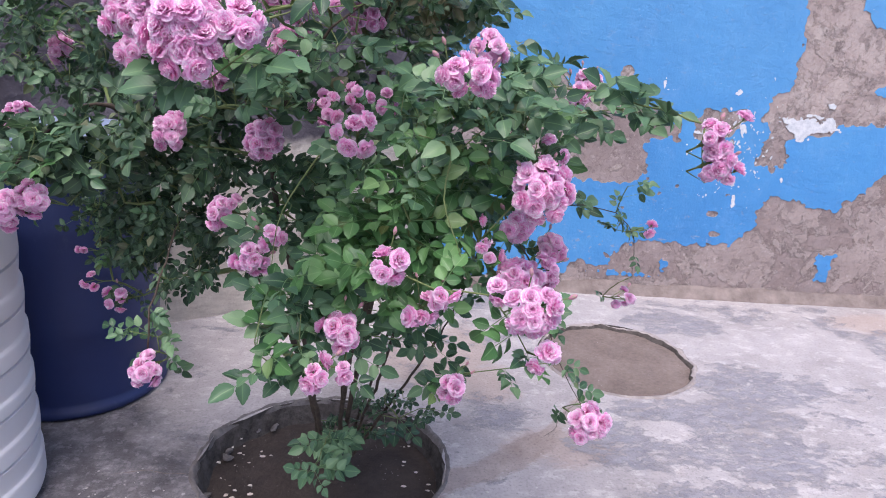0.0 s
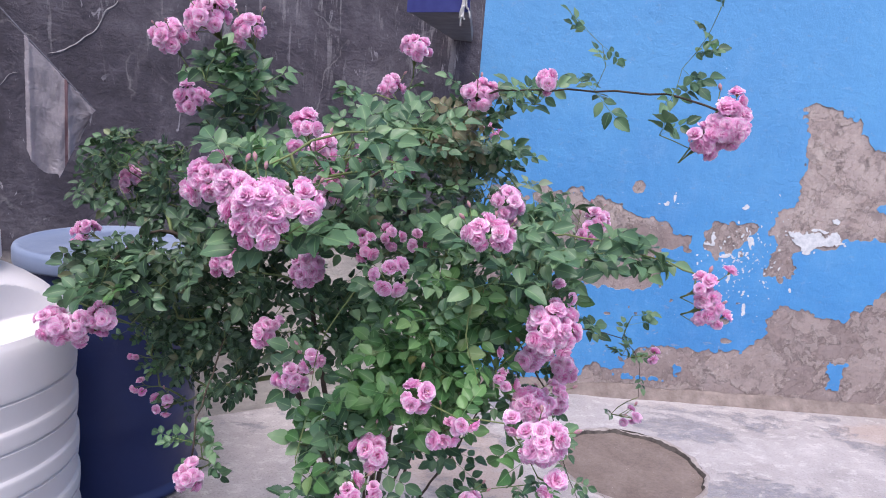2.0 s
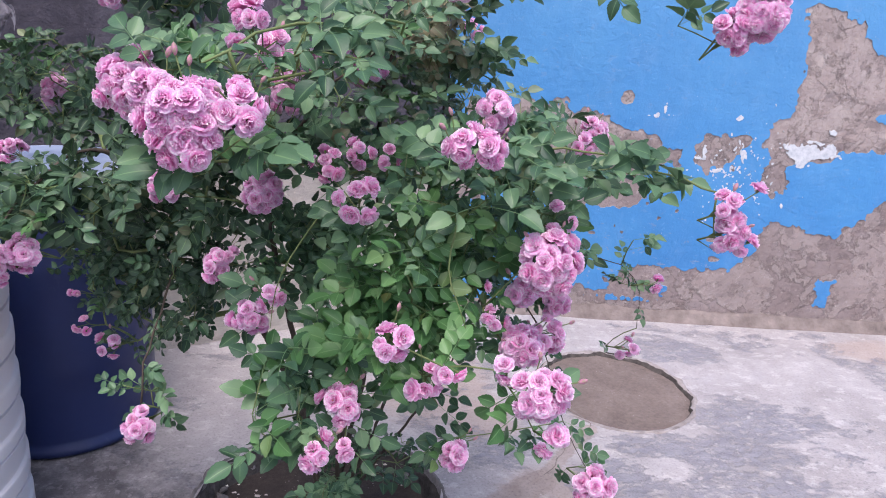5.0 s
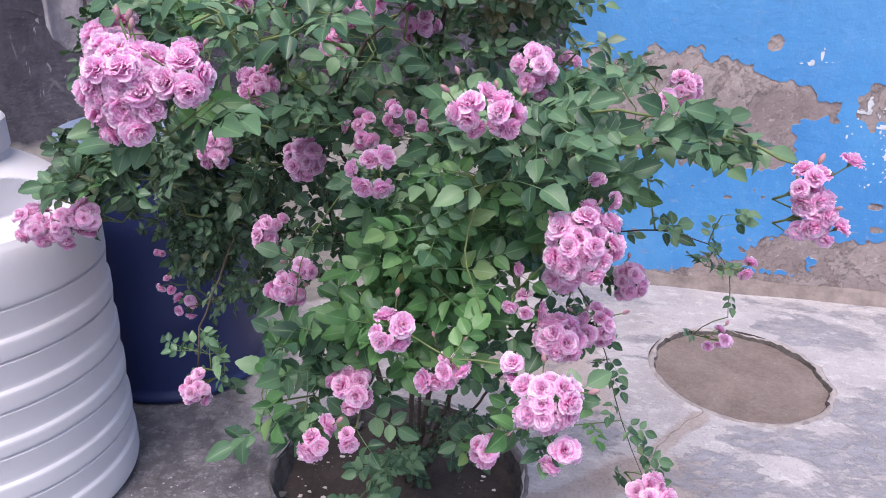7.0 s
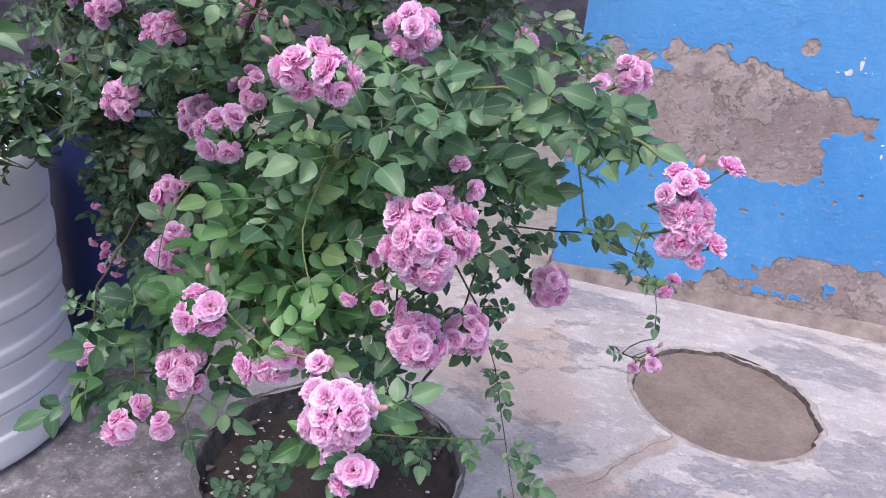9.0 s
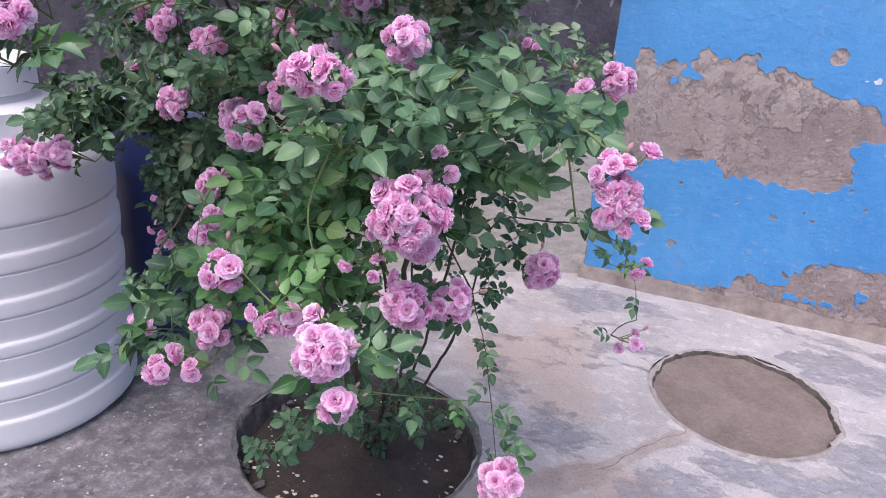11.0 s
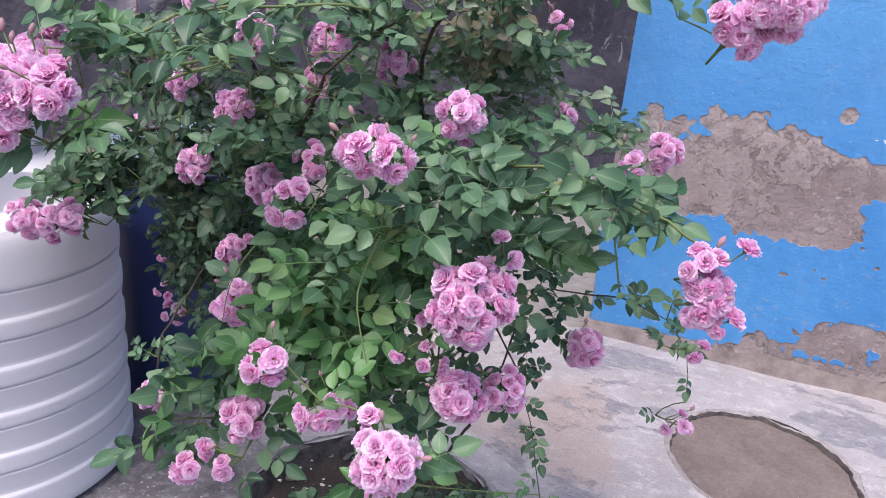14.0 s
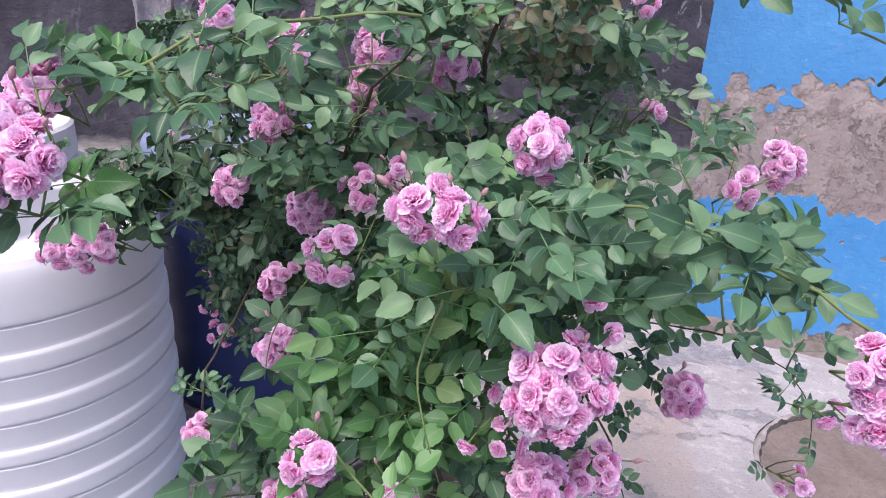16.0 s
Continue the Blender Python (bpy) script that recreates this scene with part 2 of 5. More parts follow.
def white_wash():
    m = Mat("white_undercoat", 0.85)
    m.colour(m.ramp(m.noise(30, 7, 0.7), (0.3, (0.42, 0.45, 0.50)), (0.6, (0.66, 0.67, 0.70))))
    m.bump(m.noise(60, 5), 0.4, 0.004)
    return m.m


def dark_cement():
    m = Mat("dark_cement_wall", 0.82, spec=0.25)
    c = m.ramp(m.noise(2.6, 10, 0.72, distort=0.4), (0.30, (0.040, 0.035, 0.046)), (0.48, (0.080, 0.071, 0.090)), (0.60, (0.13, 0.117, 0.142)), (0.74, (0.21, 0.192, 0.22)))
    drip = m.noise(5, 7, 0.7, m.scaled((3.0, 3.0, 0.45)), 0.4)
    high = m.ramp(m.math("MULTIPLY", m.axis(2), 0.4), (0.66, 0.0), (0.8, 1.0))
    c = m.mix(m.math("MULTIPLY", m.ramp(drip, (0.56, 0.0), (0.62, 0.65)), high), c, (0.32, 0.30, 0.32))
    vein = m.ramp(m.voronoi(1.5, "DISTANCE_TO_EDGE", m.bent(0.35)), (0.0, 1.0), (0.012, 0.0))
    c = m.mix(m.math("MULTIPLY", vein, m.ramp(m.noise(3), (0.5, 0.0), (0.6, 0.55))), c, (0.34, 0.32, 0.33))
    pit = m.noise(24, 9, 0.75, m.scaled((1, 1, 1.3)), 0.5)
    c = m.mix(m.ramp(pit, (0.58, 0.0), (0.66, 0.5)), c, (0.20, 0.185, 0.21))
    c = m.mix(m.ramp(pit, (0.30, 0.7), (0.40, 0.0)), c, (0.022, 0.02, 0.026))
    scar = m.noise(11, 5, 0.6, m.scaled((2.2, 2.2, 0.8)), 0.8)
    c = m.mix(m.math("MULTIPLY", m.ramp(scar, (0.635, 0.0), (0.66, 0.7)), m.ramp(m.noise(1.8, 3), (0.45, 0.0), (0.58, 1.0))), c, (0.40, 0.38, 0.42))
    pale = m.ramp(m.math("ADD", m.math("MULTIPLY", m.axis(2), 0.5), m.math("MULTIPLY", m.noise(6, 6), 0.06)), (0.47, 1.0), (0.50, 0.0))
    cement = m.ramp(m.noise(7, 8, 0.7, m.scaled((1, 1, 3))), (0.3, (0.40, 0.36, 0.33)), (0.7, (0.66, 0.60, 0.55)))
    m.colour(m.mix(pale, c, cement))
    m.bump(m.math("ADD", m.noise(9, 9, 0.7), m.math("MULTIPLY", pit, 0.9)), 1.0, 0.024)
    return m.m


def plastic(name, a, b, rough, scuff):
    m = Mat(name, rough, spec=0.45)
    c = m.ramp(m.noise(2.5, 6, 0.6), (0.35, a), (0.7, b))
    marks = m.ramp(m.noise(14, 9, 0.75, m.scaled((1, 1, 0.35))), (0.60, 0.0), (0.74, 0.55))
    m.colour(m.mix(marks, c, scuff))
    m.rough(m.ramp(m.noise(8, 6), (0.3, rough - 0.1), (0.7, rough + 0.12)))
    m.bump(m.noise(6, 4), 0.12, 0.004)
    return m.m


def towel_cloth():
    m = Mat("grey_towel", 0.95, spec=0.1)
    c = m.ramp(m.noise(18, 6), (0.3, (0.29, 0.265, 0.295)), (0.7, (0.45, 0.41, 0.45)))
    uv = m.node("ShaderNodeUVMap").outputs[0]
    sp = m.node("ShaderNodeSeparateXYZ")
    m.put(sp.inputs[0], uv)
    stripe = m.ramp(sp.outputs[0], (0.56, 0.0), (0.565, 1.0), (0.62, 1.0), (0.625, 0.0))
    c = m.mix(m.math("MULTIPLY", stripe, 0.8), c, (0.17, 0.08, 0.095))
    m.colour(c)
    m.bump(m.math("ADD", m.noise(260, 3), m.math("MULTIPLY", m.noise(95, 4), 1.6)), 1.0, 0.008)
    return m.m


def leaf_green(name, stops, sheen=0.36):
    m = Mat(name, 0.5, spec=sheen)
    info = m.node("ShaderNodeObjectInfo").outputs["Random"]
    isl = m.node("ShaderNodeNewGeometry").outputs["Random Per Island"]
    r = m.math("FRACT", m.math("ADD", isl, info))
    c = m.ramp(r, *stops)
    uv = m.node("ShaderNodeUVMap").outputs[0]
    sp = m.node("ShaderNodeSeparateXYZ")
    m.put(sp.inputs[0], uv)
    aside = m.math("ABSOLUTE", m.math("SUBTRACT", sp.outputs[0], 0.5))
    # side veins run forward from the midrib
    vein = m.math("SINE", m.math("ADD", m.math("MULTIPLY", sp.outputs[1], 46.0), m.math("MULTIPLY", aside, -30.0)))
    c = m.mix(m.ramp(vein, (0.80, 0.0), (0.97, 0.07)), c, (0.13, 0.25, 0.10))
    c = m.mix(m.ramp(m.noise(30, 4), (0.4, 0.0), (0.7, 0.22)), c, (0.10, 0.19, 0.075))
    rib = m.ramp(aside, (0.0, 1.0), (0.045, 0.0))
    c = m.mix(m.math("MULTIPLY", rib, 0.6), c, (0.19, 0.32, 0.14))
    m.colour(c)
    m.bump(m.math("ADD", vein, m.math("MULTIPLY", rib, -3.0)), 0.06, 0.0010)
    m.rough(m.ramp(m.noise(9, 5), (0.3, 0.32), (0.7, 0.56)))
    tr = m.node("ShaderNodeBsdfTranslucent")
    m.put(tr.inputs[0], m.mix(0.5, c, (0.11, 0.20, 0.05)))
    mix = m.node("ShaderNodeMixShader")
    mix.inputs[0].default_value = 0.13
    m.put(mix.inputs[1], m.b.outputs[0])
    m.put(mix.inputs[2], tr.outputs[0])
    m.put(m.t.nodes["Material Output"].inputs[0], mix.outputs[0])
    return m.m


def petal_pink():
    m = Mat("rose_petal", 0.6, spec=0.2)
    uv = m.node("ShaderNodeUVMap").outputs[0]
    sp = m.node("ShaderNodeSeparateXYZ")
    m.put(sp.inputs[0], uv)
    info = m.node("ShaderNodeObjectInfo").outputs["Random"]
    isl = m.node("ShaderNodeNewGeometry").outputs["Random Per Island"]
    deep = m.ramp(info, (0.0, (0.86, 0.20, 0.59)), (0.5, (0.90, 0.30, 0.68)), (1.0, (0.92, 0.43, 0.76)))
    tip = m.ramp(isl, (0.0, (0.965, 0.58, 0.83)), (0.4, (0.975, 0.75, 0.91)), (0.75, (0.985, 0.87, 0.96)), (1.0, (0.99, 0.95, 0.985)))
    vein = m.math("MULTIPLY", m.math("SINE", m.math("MULTIPLY", sp.outputs[0], 31.0)), 0.06)
    c = m.mix(m.ramp(m.math("ADD", sp.outputs[1], vein), (0.10, 0.0), (0.50, 0.30), (0.78, 0.52), (0.92, 1.0)), deep, tip)
    m.colour(c)
    m.bump(m.math("SINE", m.math("MULTIPLY", sp.outputs[0], 40.0)), 0.15, 0.0008)
    tr = m.node("ShaderNodeBsdfTranslucent")
    m.put(tr.inputs[0], c)
    mix = m.node("ShaderNodeMixShader")
    mix.inputs[0].default_value = 0.48
    m.put(mix.inputs[1], m.b.outputs[0])
    m.put(mix.inputs[2], tr.outputs[0])
    m.put(m.t.nodes["Material Output"].inputs[0], mix.outputs[0])
    return m.m


def simple(name, a, b, scale, rough, bump=0.3, dist=0.003):
    m = Mat(name, rough)
    m.colour(m.ramp(m.noise(scale, 7, 0.65), (0.3, a), (0.7, b)))
    m.bump(m.noise(scale * 3, 5), bump, dist)
    return m.m


M_FLOOR = concrete_floor()
M_SOIL_WET = soil("damp_dark_soil", (0.035, 0.027, 0.025), (0.075, 0.058, 0.05), 0.75)
M_SOIL_DRY = soil("dry_brown_soil", (0.135, 0.104, 0.092), (0.215, 0.172, 0.158), 0.9)
M_PAINT, M_PLASTER, M_WHITE, M_DARK = blue_paint(), bare_plaster(), white_wash(), dark_cement()
M_TANK = plastic("white_tank_plastic", (0.645, 0.625, 0.665), (0.715, 0.695, 0.73), 0.45, (0.56, 0.55, 0.585))
M_BARREL = plastic("navy_barrel_plastic", (0.010, 0.018, 0.075), (0.016, 0.028, 0.105), 0.42, (0.05, 0.06, 0.12))
M_LID = plastic("faded_blue_lid_plastic", (0.17, 0.22, 0.34), (0.26, 0.31, 0.43), 0.45, (0.38, 0.42, 0.50))
M_TOWEL = towel_cloth()
M_LEAF = leaf_green("rose_leaf", ((0.0, (0.020, 0.055, 0.034)), (0.30, (0.048, 0.112, 0.063)), (0.65, (0.088, 0.173, 0.094)), (0.92, (0.143, 0.241, 0.131)), (0.98, (0.184, 0.294, 0.156)), (1.0, (0.166, 0.166, 0.083))))
M_FRESH = leaf_green("fresh_rose_leaf", ((0.0, (0.030, 0.095, 0.032)), (0.40, (0.060, 0.158, 0.049)), (0.75, (0.092, 0.211, 0.070)), (0.94, (0.141, 0.273, 0.106)), (1.0, (0.114, 0.132, 0.035))))
M_DUSTY = leaf_green("dusty_rose_leaf", ((0.0, (0.034, 0.074, 0.046)), (0.40, (0.090, 0.150, 0.092)), (0.75, (0.165, 0.230, 0.150)), (0.95, (0.26, 0.32, 0.22)), (1.0, (0.33, 0.33, 0.24))), 0.36)
# darker copy of the leaf green: shade low and at the left, put into the colour
M_SHADED = leaf_green("shaded_rose_leaf", ((0.0, (0.016, 0.038, 0.027)), (0.40, (0.032, 0.066, 0.042)), (0.75, (0.056, 0.102, 0.066)), (0.95, (0.10, 0.155, 0.10)), (1.0, (0.13, 0.13, 0.08))), 0.3)
M_YOUNG = leaf_green("dry_bronze_leaf", ((0.0, (0.10, 0.085, 0.045)), (0.5, (0.19, 0.165, 0.10)), (1.0, (0.30, 0.25, 0.17))))
M_PETAL = petal_pink()
M_BARK = simple("dark_cane_bark", (0.035, 0.026, 0.022), (0.09, 0.07, 0.055), 40, 0.85, 0.6)
M_GREEN = simple("green_twig", (0.09, 0.14, 0.045), (0.17, 0.20, 0.08), 25, 0.55)
M_STAMEN = simple("yellow_stamen", (0.62, 0.36, 0.06), (0.75, 0.50, 0.14), 80, 0.8)
M_ROPE = simple("grey_rope", (0.10, 0.10, 0.13), (0.22, 0.21, 0.24), 120, 0.9)
M_CABLE = simple("pale_grey_cable", (0.50, 0.48, 0.47), (0.66, 0.64, 0.62), 60, 0.6)
M_SLAB = simple("grey_slab_concrete", (0.10, 0.095, 0.10), (0.19, 0.18, 0.185), 8, 0.85, 0.5, 0.006)
M_NAVY = simple("navy_slab_paint", (0.03, 0.035, 0.16), (0.05, 0.06, 0.22), 12, 0.6)
M_DRYLEAF = simple("dry_petal_litter", (0.55, 0.48, 0.42), (0.72, 0.66, 0.60), 60, 0.9)
M_TORN = simple("torn_paint_edge", (0.26, 0.29, 0.36), (0.46, 0.48, 0.53), 40, 0.9)
M_PITWALL = simple("pit_side_earth", (0.035, 0.030, 0.029), (0.12, 0.105, 0.10), 22, 0.95, 0.9, 0.012)
M_FOOT = simple("brown_foot_mortar", (0.12, 0.096, 0.09), (0.27, 0.225, 0.213), 9, 0.92, 0.9, 0.012)
M_COLLAR = simple("pale_rim_mortar", (0.22, 0.188, 0.182), (0.40, 0.36, 0.355), 15, 0.9, 0.9, 0.010)
M_MORTAR = simple("grey_rim_mortar", (0.085, 0.075, 0.076), (0.23, 0.21, 0.21), 13, 0.9, 1.0, 0.014)


# ---- mesh helpers ----
def mesh_of(name, verts, faces, material, smooth=False, uvs=None, crisp=False):
    me = bpy.data.meshes.new(name)
    me.from_pydata([tuple(v) for v in verts], [], faces)
    if uvs is not None:
        lay = me.uv_layers.new(name="UVMap")
        idx = np.empty(len(me.loops), dtype=np.int32)
        me.loops.foreach_get("vertex_index", idx)
        lay.data.foreach_set("uv", np.asarray(uvs, dtype=np.float32)[idx].ravel())
    me.materials.append(material)
    if smooth:
        me.polygons.foreach_set("use_smooth", [True] * len(me.polygons))
    me.update()
    if crisp:
        me.set_sharp_from_angle(angle=radians(28))
    return me


def part(name, me, parent=None, label="", m=None):
    """Links a mesh as one object, under a thing or a part."""
    ob = new(name, me)
    if m is not None:
        ob.matrix_basis = m
    if parent is not None:
        ob.parent = parent
    if label:
        ob["label"] = label
    return ob


def thing(name, label, category, at=(0, 0, 0), group="", kind=""):
    ob = new(name)
    ob.empty_display_size = 0.1
    ob.location = at
    return tagged(ob, label, category, group, kind)


def lathe(profile, n=96, wobble=None):
    """Vertices and faces of a turned form; profile: (radius, height) from bottom to top, closed at the ends."""
    verts, faces = [], []
    for r, z in profile:
        for k in range(n):
            a = 2 * math.pi * k / n
            d = wobble(a, z, r) if wobble else 0.0
            verts.append(((r + d) * math.cos(a), (r + d) * math.sin(a), z))
    for i in range(len(profile) - 1):
        for k in range(n):
            j = (k + 1) % n
            faces.append((i * n + k, i * n + j, (i + 1) * n + j, (i + 1) * n + k))
    faces.append(tuple(range(n - 1, -1, -1)))
    faces.append(tuple((len(profile) - 1) * n + k for k in range(n)))
    return verts, faces


def box(x0, x1, y0, y1, z0, z1):
    v = [(x, y, z) for z in (z0, z1) for y in (y0, y1) for x in (x0, x1)]
    return v, [(0, 2, 3, 1), (4, 5, 7, 6), (0, 1, 5, 4), (2, 6, 7, 3), (0, 4, 6, 2), (1, 3, 7, 5)]


def tube(points, radii, sides=6):
    verts, faces = [], []
    pts = [Vector(p) for p in points]
    side = Vector((1, 0, 0))
    for i, p in enumerate(pts):
        d = (pts[min(i + 1, len(pts) - 1)] - pts[max(i - 1, 0)])
        d = d.normalized() if d.length > 1e-6 else Vector((0, 0, 1))
        side = side - d * side.dot(d)
        if side.length < 1e-3:
            side = d.orthogonal()
        side.normalize()
        up = d.cross(side)
        for k in range(sides):
            a = 2 * math.pi * k / sides
            verts.append(p + (side * math.cos(a) + up * math.sin(a)) * radii[i])
    for i in range(len(pts) - 1):
        for k in range(sides):
            j = (k + 1) % sides
            faces.append((i * sides + k, i * sides + j, (i + 1) * sides + j, (i + 1) * sides + k))
    faces.append(tuple(range(sides - 1, -1, -1)))
    faces.append(tuple((len(pts) - 1) * sides + k for k in range(sides)))
    return verts, faces


def join(pieces):
    verts, faces = [], []
    for v, f in pieces:
        o = len(verts)
        verts += list(v)
        faces += [tuple(i + o for i in q) for q in f]
    return verts, faces


def resample(pts, step):
    pts = [Vector(p) for p in pts]
    out = []
    for i in range(len(pts) - 1):
        p0, p1, p2, p3 = pts[max(i - 1, 0)], pts[i], pts[i + 1], pts[min(i + 2, len(pts) - 1)]
        n = max(1, int((p2 - p1).length / step))
        for k in range(n):
            t = k / n
            out.append(0.5 * ((2 * p1) + (p2 - p0) * t + (2 * p0 - 5 * p1 + 4 * p2 - p3) * t * t + (3 * p1 - p0 - 3 * p2 + p3) * t ** 3))
    return out + [pts[-1]]


def lattice_noise(shape, cell, seed):
    """Smooth value noise on a grid, about -1 to 1."""
    rng = np.random.default_rng(seed)
    ny, nx = shape
    g = rng.uniform(-1, 1, (int(ny / cell) + 3, int(nx / cell) + 3))
    y, x = np.arange(ny) / cell, np.arange(nx) / cell
    yi, xi = y.astype(int), x.astype(int)
    fy, fx = (y - yi)[:, None], (x - xi)[None, :]
    fy, fx = fy * fy * (3 - 2 * fy), fx * fx * (3 - 2 * fx)
    a, b = g[yi][:, xi], g[yi][:, xi + 1]
    c, d = g[yi + 1][:, xi], g[yi + 1][:, xi + 1]
    return (a * (1 - fx) + b * fx) * (1 - fy) + (c * (1 - fx) + d * fx) * fy


def inside_distance(poly, x, y):
    """Signed distance to a polygon, positive inside."""
    p = np.array(poly, float)
    q = np.roll(p, -1, axis=0)
    best, sign = np.full(x.shape, 1e9), np.ones(x.shape)
    for (ax, ay), (bx, by) in zip(p, q):
        ex, ey = bx - ax, by - ay
        t = np.clip(((x - ax) * ex + (y - ay) * ey) / (ex * ex + ey * ey), 0, 1)
        best = np.minimum(best, np.hypot(x - ax - t * ex, y - ay - t * ey))
        cross = ((ay > y) != (by > y)) & (x < (bx - ax) * (y - ay) / (by - ay + 1e-12) + ax)
        sign = np.where(cross, -sign, sign)
    return -best * sign


def sheet(f, u0, v0, step, place, depth, edge=None):
    """The part of a sheet where f > 0, with its broken edge as a wall of that depth. place(u, v, d) gives the point."""
    verts, faces, cache = [], [], {}
    rim = faces if edge is None else edge

    def vert(u, v, d):
        k = (round(u, 5), round(v, 5), d)
        if k not in cache:
            cache[k] = len(verts)
            verts.append(place(u, v, d))
        return cache[k]

    full = (f[:-1, :-1] > 0) & (f[1:, :-1] > 0) & (f[:-1, 1:] > 0) & (f[1:, 1:] > 0)
    none = (f[:-1, :-1] <= 0) & (f[1:, :-1] <= 0) & (f[:-1, 1:] <= 0) & (f[1:, 1:] <= 0)
    for j in range(full.shape[0]):
        va, vb = v0 + j * step, v0 + (j + 1) * step
        i = 0
        while i < full.shape[1]:
            if full[j, i]:
                k = i
                while k < full.shape[1] and full[j, k] and k - i < 12:
                    k += 1
                ua, ub = u0 + i * step, u0 + k * step
                faces.append((vert(ua, va, 0), vert(ub, va, 0), vert(ub, vb, 0), vert(ua, vb, 0)))
                i = k
                continue
            if not none[j, i]:
                c = [(i, j), (i + 1, j), (i + 1, j + 1), (i, j + 1)]
                ring, cuts = [], []
                for n in range(4):
                    (ia, ja), (ib, jb) = c[n], c[(n + 1) % 4]
                    fa, fb = f[ja, ia], f[jb, ib]
                    if fa > 0:
                        ring.append((u0 + ia * step, v0 + ja * step))
                    if (fa > 0) != (fb > 0):
                        s = min(max(fa / (fa - fb), 0.02), 0.98)
                        p = (u0 + (ia + s * (ib - ia)) * step, v0 + (ja + s * (jb - ja)) * step)
                        ring.append(p)
                        cuts.append((p, fa > 0))
                if len(ring) >= 3:
                    faces.append(tuple(vert(*p, 0) for p in ring))
                for n in range(0, len(cuts) - 1, 2):
                    a, b = (cuts[n], cuts[n + 1]) if cuts[n][1] else (cuts[n + 1], cuts[n])
                    rim.append((vert(*b[0], 0), vert(*a[0], 0), vert(*a[0], depth), vert(*b[0], depth)))
            i += 1
    return verts, faces


# ---- ground with two planting pits ----
PIT_ROSE, PIT_BARE = (0.70, 1.85, 0.45, 0.43), (2.02, 2.81, 0.37, 0.39)


def pit_field(x, y, pit, rough, seed):
    cx, cy, rx, ry = pit
    r = np.hypot((x - cx) / rx, (y - cy) / ry)
    return (r - 1) * rx + rough * lattice_noise(x.shape, 5, seed) + rough * 0.6 * lattice_noise(x.shape, 2, seed + 1)


def build_ground():
    step, x0, y0 = 0.025, -0.5, 0.5
    gx, gy = np.meshgrid(x0 + step * np.arange(141), y0 + step * np.arange(131))
    f = np.minimum(pit_field(gx, gy, PIT_ROSE, 0.016, 3), pit_field(gx, gy, PIT_BARE, 0.004, 7) - 0.016)
    wall = []
    v, fc = sheet(f, x0, y0, step, lambda u, w, d: (u + 0.0, w, -d), 0.16, wall)
    rim = list(v)
    x1, y1 = x0 + 140 * step, y0 + 130 * step
    for a, b, c, d in ((-60, x0, -60, 60), (x1, 60, -60, 60), (x0, x1, -60, y0), (x0, x1, y1, 60)):
        o = len(v)
        v += [(a, c, 0), (b, c, 0), (b, d, 0), (a, d, 0)]
        fc.append((o, o + 1, o + 2, o + 3))
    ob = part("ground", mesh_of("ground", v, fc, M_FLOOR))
    tagged(ob, "worn pale grey concrete courtyard floor with stains", "floor", kind="structure")
    part("pit_wall", mesh_of("pit_wall", rim, wall, M_PITWALL), ob, "rough brown earth and mortar pit side")
    return ob


def soil_disc(name, pit, z, amp, material, seed, label):
    cx, cy, rx, ry = pit
    verts, faces, n, rings = [(0, 0, z)], [], 56, 12
    for i in range(1, rings + 1):
        for k in range(n):
            a = 2 * math.pi * k / n
            q = i / rings * 1.1
            x, y = q * rx * math.cos(a), q * ry * math.sin(a)
            h = amp * noise.noise((x * 7 + seed, y * 7, 0)) + amp * 0.5 * noise.noise((x * 22, y * 22 + seed, 1))
            verts.append((x, y, z + h + 0.02 * max(0, q - 0.85)))
    for k in range(n):
        faces.append((0, 1 + k, 1 + (k + 1) % n))
    for i in range(rings - 1):
        for k in range(n):
            j = (k + 1) % n
            faces.append((1 + i * n + k, 1 + (i + 1) * n + k, 1 + (i + 1) * n + j, 1 + i * n + j))
    ob = part(name, mesh_of(name, verts, faces, material, True), m=pose(cx, cy, 0))
    return tagged(ob, label, "soil", kind="structure")


def pit_rim(pit, seed, prof, rough, material, label):
    """The uneven mortar lip round a pit."""
    cx, cy, rx, ry = pit
    verts, faces, n = [], [], 300
    for k in range(n):
        a = 2 * math.pi * k / n
        c, d = math.cos(a), math.sin(a)
        for i, (out, z) in enumerate(prof):
            w = 0.8 * noise.noise((c * 3 + seed, d * 3, i * 0.12)) + 0.55 * noise.noise((c * 8, d * 8 + seed, i * 0.35)) + 0.22 * noise.noise((c * 21, d * 21 + seed, i * 0.8))
            r = out + rough * w
            verts.append(((rx + r) * c, (ry + r) * d, z + (0.4 * rough * w if 0 < i < len(prof) - 1 else 0)))
    m = len(prof)
    for k in range(n):
        j = (k + 1) % n
        for i in range(m - 1):
            faces.append((k * m + i, j * m + i, j * m + i + 1, k * m + i + 1))
    me = mesh_of("pit_rim", verts, faces, material, True)
    me.materials.append(M_PITWALL)
    me.polygons.foreach_set("material_index", [1 if i < m - 4 else 0 for k in range(n) for i in range(m - 1)])
    ob = part("pit_rim", me, m=pose(cx, cy, 0))
    return tagged(ob, label, "rim", kind="structure")


